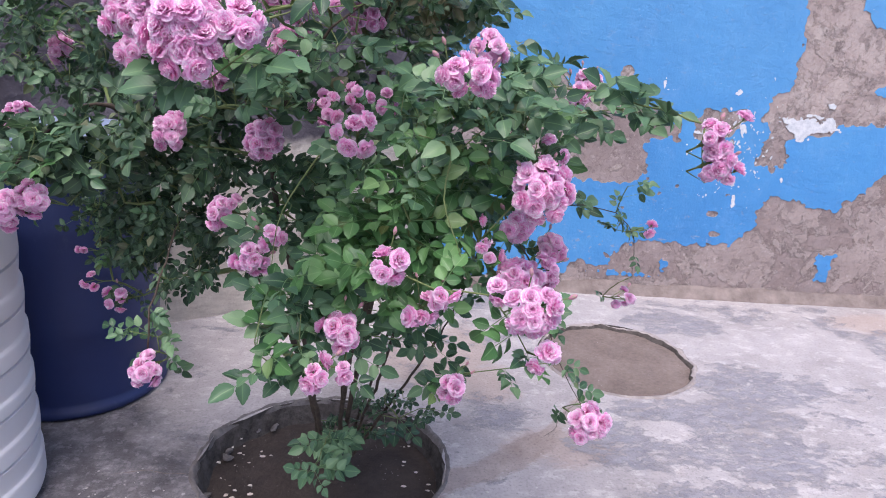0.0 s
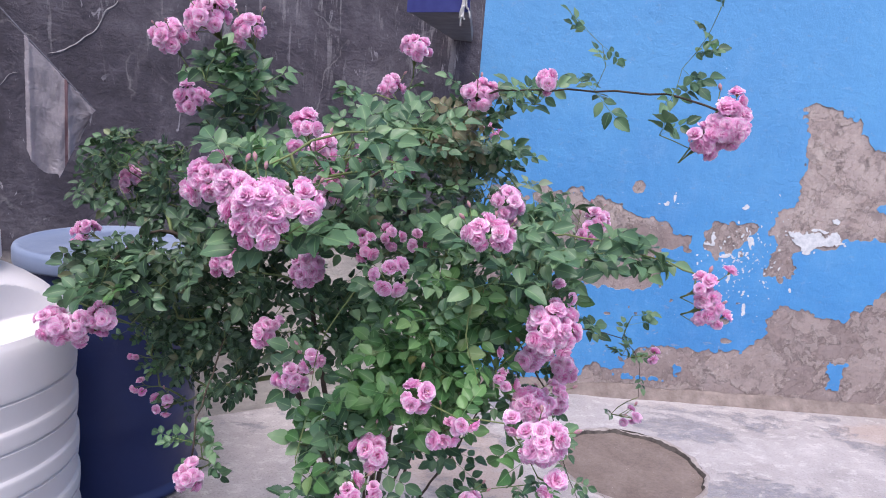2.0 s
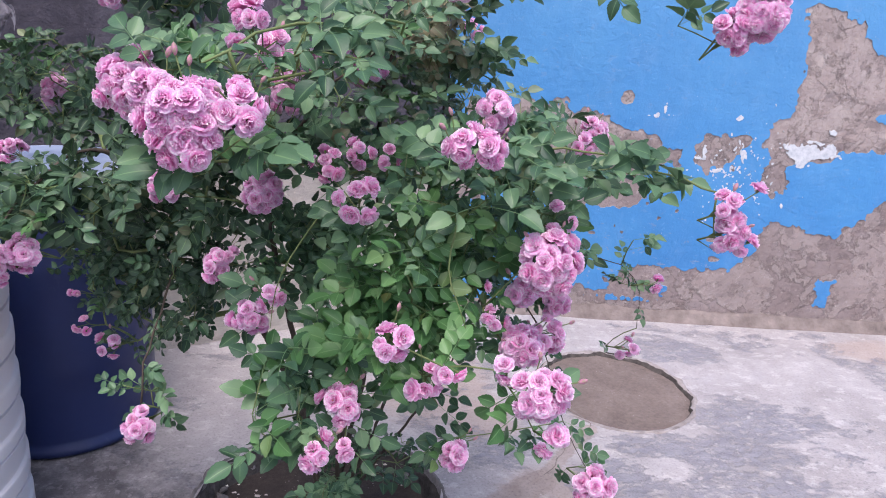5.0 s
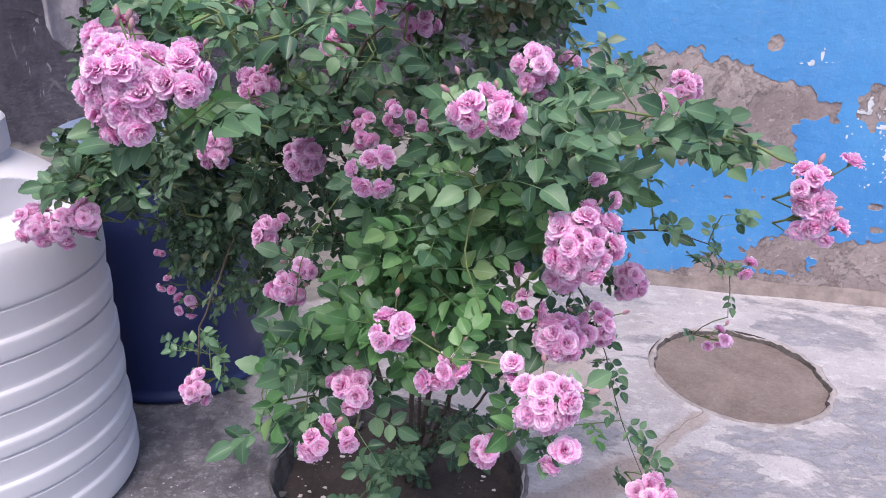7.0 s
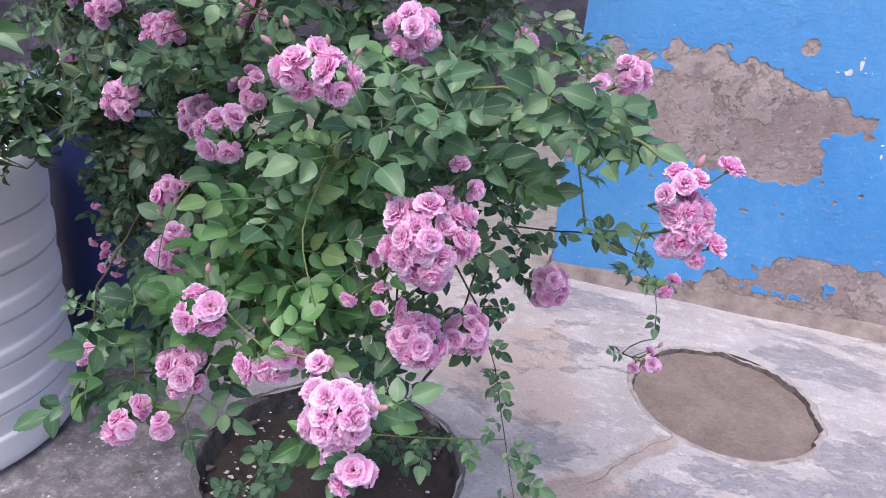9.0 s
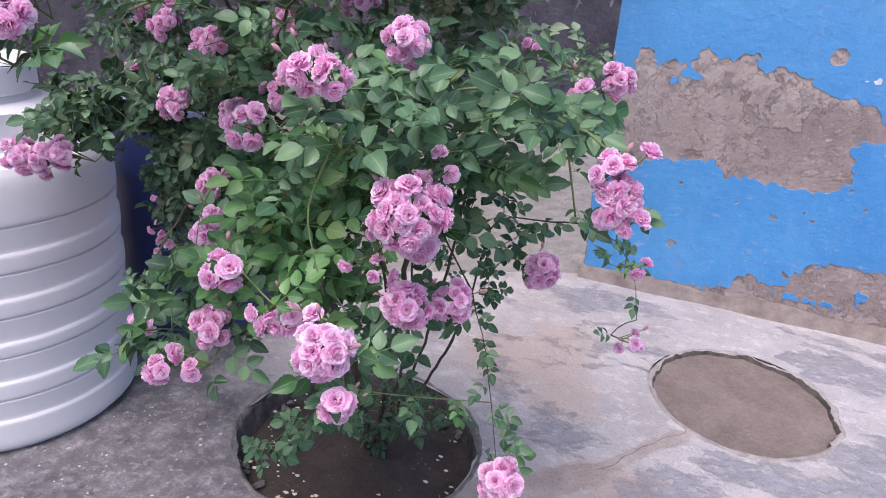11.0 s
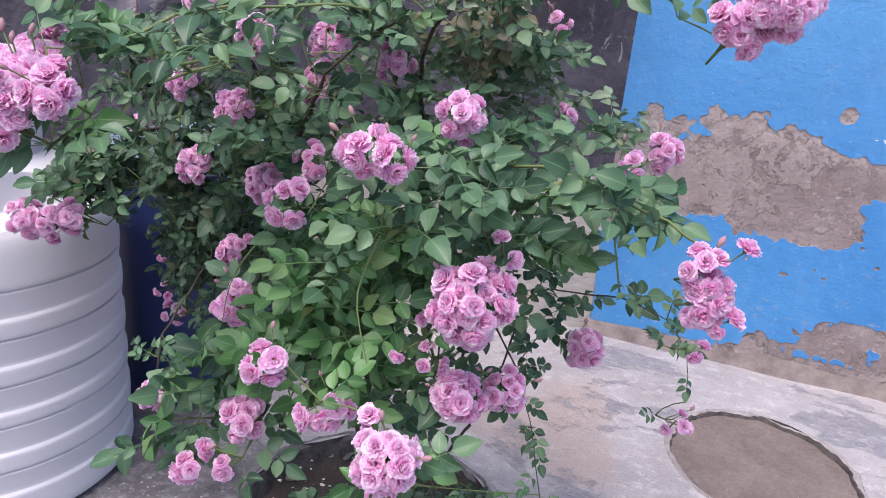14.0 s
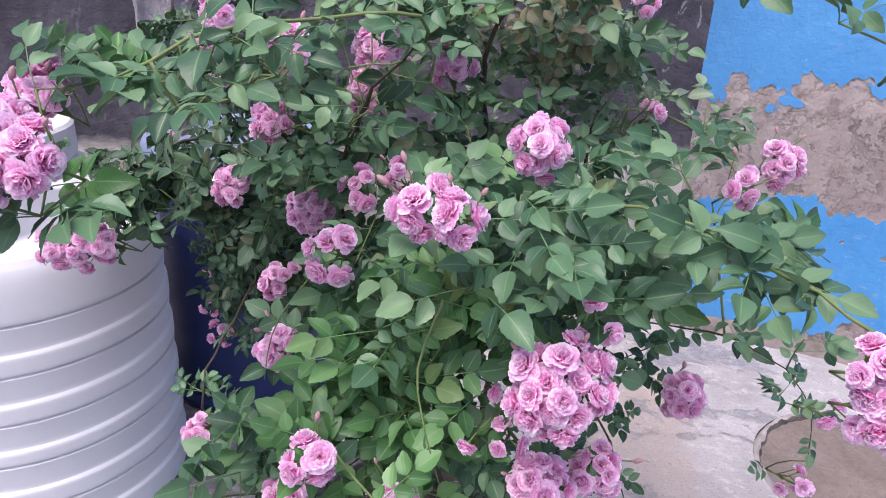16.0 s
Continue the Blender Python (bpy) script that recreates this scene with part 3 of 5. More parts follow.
build_ground()
soil_disc("pit_soil", PIT_ROSE, -0.095, 0.012, M_SOIL_WET, 1.0, "damp dark soil in the round rose pit")
soil_disc("pit_soil", PIT_BARE, -0.021, 0.005, M_SOIL_DRY, 5.0, "dry brown soil in the bare round pit")
pit_rim(PIT_ROSE, 2.0, ((-0.042, -0.110), (-0.030, -0.080), (-0.024, -0.060), (-0.014, -0.018), (-0.004, 0.001), (0.006, 0.003), (0.016, -0.006)), 0.016, M_MORTAR, "broken dark grey mortar lip round the rose pit")
pit_rim(PIT_BARE, 6.0, ((-0.022, -0.050), (-0.014, -0.020), (-0.006, 0.000), (0.004, 0.003), (0.010, 0.001), (0.020, -0.010)), 0.022, M_COLLAR, "crumbling pale mortar lip round the bare pit")

# ---- blue wall with peeling paint ----
WALL_Y = 3.735
PEEL_MIDDLE = [(1.02, 0.60), (1.06, 1.12), (1.12, 1.165), (1.235, 1.14), (1.236, 1.247), (1.255, 1.285), (1.31, 1.26), (1.345, 1.218), (1.42, 1.246), (1.49, 1.226), (1.51, 1.20),
               (1.529, 1.253), (1.565, 1.32), (1.596, 1.282), (1.645, 1.293), (1.675, 1.269), (1.79, 1.312), (1.80, 1.244), (1.87, 1.238), (1.90, 1.263), (1.984, 1.213), (2.05, 1.234),
               (2.075, 1.184), (2.213, 1.16), (2.294, 1.145), (2.412, 1.067), (2.505, 1.039), (2.527, 0.952), (2.481, 0.931), (2.445, 0.971), (2.36, 0.965), (2.30, 0.946), (2.32, 0.867),
               (2.342, 0.73), (2.24, 0.705), (2.054, 0.692), (1.974, 0.707), (1.766, 0.692), (1.70, 0.764), (1.564, 0.757), (1.27, 0.677)]
PEEL_RIGHT = [(3.05, 1.88), (3.13, 1.90), (3.30, 1.86), (3.414, 1.786), (3.52, 1.664), (3.664, 1.635), (3.748, 1.588), (3.833, 1.605), (3.905, 1.645), (4.1, 1.60), (4.5, 1.14), (4.045, 1.135),
              (3.788, 1.152), (3.613, 1.114), (3.431, 1.107), (3.405, 1.063), (3.153, 1.008), (3.134, 0.996), (3.16, 0.872), (3.089, 0.823), (2.971, 0.865), (3.0, 0.933), (3.026, 1.042),
              (2.987, 1.145), (3.005, 1.234), (3.083, 1.291), (3.117, 1.414), (3.113, 1.598), (3.09, 1.76)]
PEEL_FOOT = [(1.0, 0.02), (1.5, 0.05), (1.9, 0.10), (2.02, 0.22), (2.2, 0.25), (2.327, 0.328), (2.581, 0.364), (2.604, 0.33), (2.92, 0.348), (3.056, 0.472), (3.048, 0.567), (3.088, 0.645),
             (3.159, 0.665), (3.276, 0.639), (3.397, 0.602), (3.548, 0.601), (3.57, 0.671), (3.673, 0.715), (3.73, 0.82), (3.831, 0.838), (4.006, 0.821), (3.967, 0.751), (3.857, 0.736),
             (3.836, 0.64), (3.942, 0.628), (3.959, 0.533), (4.061, 0.54), (4.19, 0.606), (4.5, 0.7), (4.5, -0.1), (1.0, -0.1)]
PEEL_SMALL = [(2.567, 0.99), (2.575, 1.114), (2.627, 1.16), (2.735, 1.154), (2.873, 1.178), (2.906, 1.121), (2.862, 1.048), (2.782, 0.996), (2.756, 0.944), (2.698, 0.964), (2.671, 0.909), (2.609, 0.958)]
LEFT_BLUE = [(3.46, 0.31), (3.60, 0.32), (3.56, 0.22), (3.59, 0.13), (3.50, 0.14), (3.52, 0.22)]


def wall_left(z):
    return 1.145 - 0.047 * z


def flaked_plaster(gx, gz, x0, z0, step, n1, n2, n3):
    """The uneven, layered face of the plaster behind the paint."""
    h = 0.5 + 0.40 * n1 + 0.28 * n2 + 0.12 * n3
    layer = np.floor(h * 3.2) / 3.2
    h = np.clip(0.55 * layer + 0.45 * h, 0, 1.2)
    ny, nx = gx.shape
    left = np.maximum(gx, wall_left(gz) + 0.001)
    y = WALL_Y + 0.0015 + 0.0055 * h
    verts = np.stack([left, y, gz], axis=-1).reshape(-1, 3)
    faces = [(j * nx + i, j * nx + i + 1, (j + 1) * nx + i + 1, (j + 1) * nx + i) for j in range(min(ny - 1, 162)) for i in range(10, nx - 1)]
    return [tuple(p) for p in verts[: nx * min(ny, 163)]], faces


def build_blue_wall():
    wall = thing("wall_blue", "blue painted wall with paint peeling off bare plaster", "wall", (0, 0, 0), kind="structure")
    v, f = box(0, 1, WALL_Y + 0.030, WALL_Y + 0.17, -0.2, 3.4)
    v = [(wall_left(z) if x == 0 else 9.0, y, z) for x, y, z in v]
    step, x0, z0 = 0.0125, 0.95, -0.05
    nx, nz = 281, 277
    gx, gz = np.meshgrid(x0 + step * np.arange(nx), z0 + step * np.arange(nz))
    n1, n2, n3 = (lattice_noise(gx.shape, c, s) for c, s in ((9, 11), (3.5, 12), (1.6, 13)))
    jag = 0.012 * n1 + 0.014 * n2 + 0.022 * n3
    peel = np.full(gx.shape, -1.0)
    for poly in (PEEL_MIDDLE, PEEL_RIGHT, PEEL_FOOT, PEEL_SMALL):
        peel = np.maximum(peel, inside_distance(poly, gx, gz))
    spikes = np.repeat(lattice_noise((1, nx), 3.2, 41), nz, axis=0) * np.clip((gz - 0.9) * 3, 0, 1)
    peel = peel + jag + 0.008 * spikes
    for cx, cz, rx, rz in ((1.52, 1.185, 0.055, 0.024), (1.44, 1.145, 0.026, 0.018), (2.10, 0.20, 0.07, 0.03), (2.30, 0.125, 0.13, 0.014), (2.53, 0.20, 0.03, 0.05), (1.72, 0.09, 0.16, 0.02), (3.71, 1.315, 0.085, 0.035), (3.79, 1.545, 0.04, 0.03)):
        peel = np.minimum(peel, (np.hypot((gx - cx) / rx, (gz - cz) / rz) - 1) * min(rx, rz) + 0.65 * jag)
    peel = np.where(inside_distance(LEFT_BLUE, gx, gz) + jag > 0, -0.02, peel)
    chips = 0.042 - np.hypot(gx - 2.142, (gz - 1.338)) + 0.3 * jag
    chips = np.maximum(chips, 0.032 - np.hypot((gx - 2.81) * 0.8, (gz - 0.41) * 1.5) + 0.4 * jag)
    rng = random.Random(5)
    for _ in range(30):
        cx, cz, r = rng.uniform(1.35, 2.45), rng.uniform(0.16, 0.66), 0.004 + 0.03 * rng.random() ** 3
        if rng.random() < 0.5:
            cx, cz = rng.uniform(2.5, 3.15), rng.uniform(0.5, 1.15)
        chips = np.maximum(chips, r - np.hypot(gx - cx, (gz - cz) * rng.uniform(0.7, 1.8)) + 0.75 * jag - 0.002)
    edge = (gx - wall_left(gz)) - 0.002 + 0.006 * n2
    keep = np.minimum(-np.maximum(peel, chips), edge)
    part("plaster_core", mesh_of("plaster_core", *join([(v, f), flaked_plaster(gx, gz, x0, z0, step, n1, n2, n3)]), M_PLASTER), wall, "bare brown mud plaster")
    torn = []
    skin = sheet(keep, x0, z0, step, lambda u, w, d: (u, WALL_Y + d, w), 0.006, torn)
    part("torn_edge", mesh_of("torn_edge", skin[0], torn, M_TORN), wall, "pale broken edge of the paint")
    x1, z1 = x0 + (nx - 1) * step, z0 + (nz - 1) * step
    skin = join([skin, box(x1, 9.0, WALL_Y, WALL_Y + 0.009, 0.8, 3.4), ([(wall_left(z1), WALL_Y, z1), (x1, WALL_Y, z1), (x1, WALL_Y, 3.4), (wall_left(3.4), WALL_Y, 3.4)], [(0, 1, 2, 3)])])
    part("paint_layer", mesh_of("paint_layer", *skin, M_PAINT), wall, "chipped sky blue paint")
    # remains of an older white coat
    fine, fx, fz = 0.005, 2.22, 0.45
    ux, uz = np.meshgrid(fx + fine * np.arange(276), fz + fine * np.arange(185))
    rag = 0.020 * lattice_noise(ux.shape, 7, 51) + 0.014 * lattice_noise(ux.shape, 2.6, 52) + 0.010 * lattice_noise(ux.shape, 1.3, 53)
    white = inside_distance([(3.10, 1.13), (3.15, 1.147), (3.224, 1.138), (3.407, 1.134), (3.421, 1.071), (3.315, 1.056), (3.247, 1.03), (3.177, 1.017), (3.126, 1.085)], ux, uz) + 1.1 * rag
    for _ in range(420):
        cx, cz, r = rng.gauss(2.86, 0.13), rng.gauss(0.92, 0.16), 0.0010 + 0.0055 * rng.random() ** 4
        lean = rng.uniform(-0.6, 0.6)
        white = np.maximum(white, r - np.hypot(ux - cx - lean * (uz - cz), (uz - cz) * rng.uniform(0.35, 1.2)) + 0.12 * rag)
    for cx, cz, rx, rz in ((2.806, 1.265, 0.020, 0.024), (2.89, 0.62, 0.012, 0.05), (2.76, 0.80, 0.012, 0.03), (2.73, 0.955, 0.035, 0.010), (2.86, 1.06, 0.022, 0.03), (2.63, 1.06, 0.012, 0.035), (2.60, 1.02, 0.03, 0.01), (2.38, 1.255, 0.018, 0.003), (2.365, 1.27, 0.003, 0.02), (2.275, 1.245, 0.03, 0.003), (3.36, 1.22, 0.02, 0.012), (3.25, 1.16, 0.03, 0.01)):
        white = np.maximum(white, (1 - np.hypot((ux - cx) / rx, (uz - cz) / rz)) * min(rx, rz) + 0.4 * rag)
    part("white_coat", mesh_of("white_coat", *sheet(white, fx, fz, fine, lambda u, w, d: (u, WALL_Y - 0.002 + d, w), 0.007), M_WHITE), wall, "flaked remains of white undercoat")
    # the mortar foot of the wall
    verts, faces, n = [], [], 240
    for i in range(n):
        x = 1.12 + i * (7.8 / (n - 1))
        w = noise.noise((x * 3, 0, 4)) + 0.6 * noise.noise((x * 17, 1, 4))
        out = 0.028 + 0.012 * w
        verts += [(x, WALL_Y - out - 0.05, -0.01), (x, WALL_Y - out - 0.02, 0.012), (x, WALL_Y - out * 0.7, 0.045 + 0.01 * w), (x, WALL_Y - 0.006, 0.062 + 0.02 * w), (x, WALL_Y + 0.02, 0.064 + 0.02 * w)]
    for i in range(n - 1):
        for k in range(4):
            a = i * 5 + k
            faces.append((a, a + 5, a + 6, a + 1))
    part("mortar_foot", mesh_of("mortar_foot", verts, faces, M_FOOT, True), wall, "crumbling mortar fillet at the foot")


build_blue_wall()


# ---- dark cement wall behind the barrel ----
def build_dark_wall():
    v, f = box(-6, 2.80, 0, 0.2, -0.2, 3.6)
    ob = part("wall_dark", mesh_of("wall_dark", v, f, M_DARK), m=pose(-1.29, 2.345, 0, 0, 0, 30))
    tagged(ob, "dark grey weathered cement wall with pale base", "wall", kind="structure")


def build_wall_crack(points, width, seed):
    """A thin pale ridge of salt along a crack, on the wall's face: along the wall and height."""
    verts, faces = [], []
    pts = resample([(u, z, 0) for u, z in points], 0.012)
    for i, p in enumerate(pts):
        d = pts[min(i + 1, len(pts) - 1)] - pts[max(i - 1, 0)]
        n = Vector((-d.y, d.x, 0)).normalized()
        w = width * (0.4 + 1.3 * abs(noise.noise((i * 0.37, seed, 0)))) * min(1, (i + 1) / 5, (len(pts) - i) / 5)
        c = p + n * 0.010 * noise.noise((i * 0.22, seed, 4))
        for k, out in ((1, 0.0), (0, -0.004), (-1, 0.0)):
            verts.append((c.x + n.x * w * k, -0.001 + out, c.y + n.y * w * k))
    for i in range(len(pts) - 1):
        for k in (0, 1):
            a = i * 3 + k
            faces.append((a, a + 1, a + 4, a + 3))
    ob = part("wall_crack", mesh_of("wall_crack", verts, faces, M_SALT), m=pose(-1.29, 2.345, 0, 0, 0, 30))
    tagged(ob, "pale salt line along a crack in the dark wall", "crack", kind="structure")


M_SALT = simple("pale_wall_salt", (0.16, 0.15, 0.165), (0.42, 0.40, 0.43), 30, 0.95, 0.6)


def build_slab():
    slab = thing("canopy_slab", "small concrete ledge slab with navy painted edge", "ledge", (0.9, 3.1, 2.1))
    low = [(-0.14, -0.55), (0.11, -0.70), (0.16, 0.66), (0.06, 0.62)]
    v = [(x, y, z) for z in (0.0, 0.055) for x, y in low]
    part("slab", mesh_of("slab", v, [(3, 2, 1, 0), (4, 5, 6, 7), (0, 1, 5, 4), (1, 2, 6, 5), (2, 3, 7, 6), (3, 0, 4, 7)], M_SLAB), slab)
    v = [(-0.147, -0.56, -0.004), (0.112, -0.715, -0.004), (0.112, -0.703, -0.004), (-0.138, -0.548, -0.004)]
    v += [(x, y, 0.06) for x, y, z in v]
    part("painted_edge", mesh_of("painted_edge", v, [(3, 2, 1, 0), (4, 5, 6, 7), (0, 1, 5, 4), (1, 2, 6, 5), (2, 3, 7, 6), (3, 0, 4, 7)], M_NAVY), slab, "navy painted front edge")
    pieces = []
    for k in range(5):
        pts = [(0.075 + 0.008 * k + 0.012 * math.sin(3 * s + k), -0.72 + 0.01 * math.sin(5 * s + k), 0.10 - 0.14 * s + 0.02 * math.sin(7 * s + 2 * k)) for s in [i / 10 for i in range(11)]]
        pieces.append(tube(pts, [0.004] * len(pts), 6))
    part("cable", mesh_of("cable", *join(pieces), M_CABLE, True), slab, "pale cable coiled over the edge")


build_dark_wall()
build_slab()
build_wall_crack([(0.842, 2.078), (0.797, 2.029), (0.778, 1.992), (0.745, 1.933), (0.707, 1.901), (0.659, 1.867), (0.618, 1.834), (0.557, 1.816)], 0.005, 1.0)
build_wall_crack([(0.444, 1.726), (0.414, 1.712), (0.393, 1.688), (0.375, 1.668)], 0.004, 2.0)


# ---- white water tank ----
def build_tank():
    tank = thing("water_tank", "white ribbed plastic water tank with domed shoulder", "tank", (-0.61, 1.50, 0.0))
    inner, outer = 0.431, 0.440
    prof = [(outer - 0.030, 0.0), (outer - 0.030, 0.014), (outer - 0.016, 0.016), (outer - 0.004, 0.026), (outer, 0.042), (outer, 0.055)]
    # raised bands, each with a bright ledge above and a narrow shadow gap below
    for low, high in ((0.0, 0.136), (0.2115, 0.282), (0.367, 0.422), (0.5046, 0.572), (0.654, 0.722)):
        if low:
            prof += [(outer - 0.002, low - 0.014), (outer - 0.001, low - 0.006), (outer - 0.010, low - 0.003), (outer - 0.010, low + 0.001), (outer - 0.001, low + 0.004), (outer, low + 0.008), (outer, low + 0.016)]
        prof += [(outer, high - 0.022), (outer, high - 0.014), (outer - 0.0015, high - 0.010), (inner + 0.001, high - 0.003), (inner, high + 0.001), (inner + 0.0005, high + 0.010)]
    prof += [(outer - 0.002, 0.790), (outer - 0.001, 0.798), (outer - 0.010, 0.801), (outer - 0.010, 0.8055), (outer - 0.001, 0.8085), (outer, 0.812), (outer, 0.825), (outer, 0.88), (outer - 0.001, 0.925), (outer - 0.006, 0.955), (outer - 0.018, 0.982), (outer - 0.04, 1.005),
             (0.36, 1.045), (0.315, 1.08), (0.27, 1.108), (0.242, 1.12), (0.232, 1.125), (0.226, 1.15)]

    def dent(a, z, r):
        """Four moulded niches in the shoulder."""
        if z < 0.978 or z > 1.118:
            return 0.0
        q = (a + 0.20 + math.pi / 4) % (math.pi / 2) - math.pi / 4
        side = 1 - (q / 0.50) ** 2
        if side <= 0:
            return 0.0
        back = 0.40 - 0.125 * math.sqrt(side)
        t = min(1.0, (z - 0.978) / 0.012)
        return -max(0.0, r - back) * t

    fine = []
    for (r0, z0), (r1, z1) in zip(prof, prof[1:]):
        k = 6 if z0 >= 0.95 and z1 <= 1.13 else 1
        fine += [(r0 + (r1 - r0) * i / k, z0 + (z1 - z0) * i / k) for i in range(k)]
    fine.append(prof[-1])
    v, f = lathe(fine, 220, dent)
    part("body", mesh_of("body", v, f, M_TANK, True, crisp=True), tank)
    lid = [(0.19, 1.145), (0.232, 1.148), (0.236, 1.155), (0.236, 1.235), (0.228, 1.245), (0.20, 1.250), (0.0001, 1.262)]
    v, f = lathe(lid, 96)
    part("lid", mesh_of("lid", v, f, M_TANK, True, crisp=True), tank, "white screw lid")


# ---- navy barrel ----
def build_barrel():
    barrel = thing("water_barrel", "navy blue plastic barrel with faded lid, on the floor", "barrel", (-0.425, 2.36, 0.0))
    prof = [(0.332, 0.0), (0.354, 0.003), (0.363, 0.012), (0.364, 0.026), (0.357, 0.035), (0.345, 0.045), (0.343, 0.06), (0.343, 0.30), (0.346, 0.33), (0.346, 0.36), (0.343, 0.39), (0.343, 0.70), (0.347, 0.73), (0.347, 0.76), (0.342, 0.79), (0.334, 0.95), (0.324, 0.99), (0.324, 1.02)]
    part("body", mesh_of("body", *lathe(prof, 96), M_BARREL, True), barrel)
    prof = [(0.327, 0.985), (0.350, 0.986), (0.354, 0.995), (0.354, 1.045), (0.348, 1.058), (0.334, 1.064), (0.324, 1.060), (0.312, 1.052), (0.160, 1.060), (0.000, 1.066)]
    part("lid", mesh_of("lid", *lathe(prof, 96), M_LID, True), barrel, "faded pale blue lid")


build_tank()
build_barrel()


# ---- towel on a rope ----
def rope_point(s):
    a, b = Vector((-0.58, 2.09, 1.85)), Vector((-0.39, 2.20, 1.60))
    return a + (b - a) * s


def build_towel():
    rope = [Vector((-0.58, 2.09, 1.853)) + Vector((-0.045, -0.028, 0.062)) * s for s in (22, 16, 10, 5, 2, 1, 0)]
    rope += [rope_point(s) + Vector((0, 0, 0.003)) for s in (0.25, 0.5, 0.75, 1.0)]
    ob = part("clothes_rope", mesh_of("clothes_rope", *tube(rope, [0.0028] * len(rope), 7), M_ROPE, True))
    tagged(ob, "thin dull grey rope strung down to the bush", "rope")
    nu, nv, verts, uvs, faces = 70, 80, [], [], []
    for i in range(nu):
        u = i / (nu - 1)
        top = rope_point(u * 1.02 - 0.01)
        length = 0.41 + 0.03 * math.sin(u * 9) if u < 0.45 else 0.405 - (u - 0.45) * 0.66
        length = max(length, 0.04)
        for j in range(nv):
            s = j / (nv - 1)
            fold = 0.009 * math.sin(u * 13 + 1.6 * s) * (0.3 + s) + 0.016 * math.exp(-((u - 0.07) / 0.035) ** 2) + 0.014 * math.exp(-((u - 0.60 - 0.06 * s) / 0.03) ** 2)
            fold += 0.010 * noise.noise((u * 7, s * 5, 2)) + 0.004 * noise.noise((u * 30, s * 34, 5))
            pull = -0.015 * s - 0.05 * s * max(0, u - 0.5)
            verts.append((top.x + pull + 0.35 * fold, top.y - fold - 0.012 + 0.02 * s, top.z - length * s + 0.004))
            uvs.append((u, s))
    for i in range(nu - 1):
        for j in range(nv - 1):
            a = i * nv + j
            faces.append((a, a + 1, a + nv + 1, a + nv))
    towel = part("hanging_towel", mesh_of("hanging_towel", verts, faces, M_TOWEL, True, uvs))
    tagged(towel, "grey towel with maroon stripe draped over a rope", "towel")
    mod = towel.modifiers.new("thick", "SOLIDIFY")
    mod.thickness = 0.005


build_towel()


# ---- rambling rose ----
RNG = random.Random(21)
CROWN = Vector((0.80, 1.75, 1.05))
YARD = [(Vector((0.7, -0.7, 1.65)), 0.45), (Vector((1.2, -0.2, 1.75)), 0.30)]  # the open side, towards which the bush blooms
BASE = Vector((0.73, 1.95, -0.09))

# flower heads: x, y, z, radius of the head, number of flowers
HEADS_FRONT = [
    (0.646, 0.692, 1.527, 0.062, 14), (0.494, 0.891, 1.544, 0.045, 7), (0.572, 0.780, 1.540, 0.042, 6), (0.720, 0.708, 1.540, 0.037, 5), (0.657, 0.680, 1.493, 0.045, 6), (1.055, 0.96, 1.465, 0.038, 4), (1.105, 0.96, 1.455, 0.034, 4), (1.24, 0.985, 1.25, 0.066, 13),
    (1.262, 1.06, 1.315, 0.035, 3), (1.215, 1.11, 1.135, 0.040, 6), (1.165, 1.055, 1.09, 0.03, 3), (1.215, 1.05, 1.035, 0.050, 8), (1.285, 1.13, 1.025, 0.046, 7),
    (1.21, 0.76, 1.085, 0.046, 9), (1.235, 0.76, 0.995, 0.035, 3), (1.604, 0.990, 1.403, 0.012, 1), (1.564, 0.990, 1.370, 0.030, 5), (1.575, 0.990, 1.329, 0.034, 6), (1.603, 0.990, 1.304, 0.018, 2), (0.945, 0.858, 1.12, 0.036, 4),
    (1.02, 0.94, 1.0, 0.045, 5), (1.157, 0.84, 1.08, 0.022, 2), (0.85, 0.935, 0.95, 0.042, 6), (0.815, 0.83, 0.90, 0.036, 4)]
HEADS_LOW = [
    (0.868, 0.85, 0.89, 0.028, 2), (1.095, 1.03, 0.775, 0.038, 5), (1.43, 1.10, 0.655, 0.055, 9), (1.055, 0.82, 1.09, 0.028, 2), (1.60, 1.39, 1.072, 0.028, 2),
    (1.61, 1.53, 0.815, 0.032, 4), (1.375, 1.5, 0.965, 0.05, 8), (0.49, 1.39, 1.055, 0.05, 7), (0.605, 1.22, 0.985, 0.045, 6), (0.665, 1.18, 1.055, 0.035, 4),
    (0.31, 1.28, 0.645, 0.05, 8), (0.11, 1.606, 0.697, 0.04, 4), (-0.005, 1.68, 0.72, 0.032, 3), (-0.045, 1.735, 0.806, 0.026, 2), (1.13, 1.07, 1.16, 0.02, 1),
    (1.14, 0.98, 1.14, 0.02, 1)]
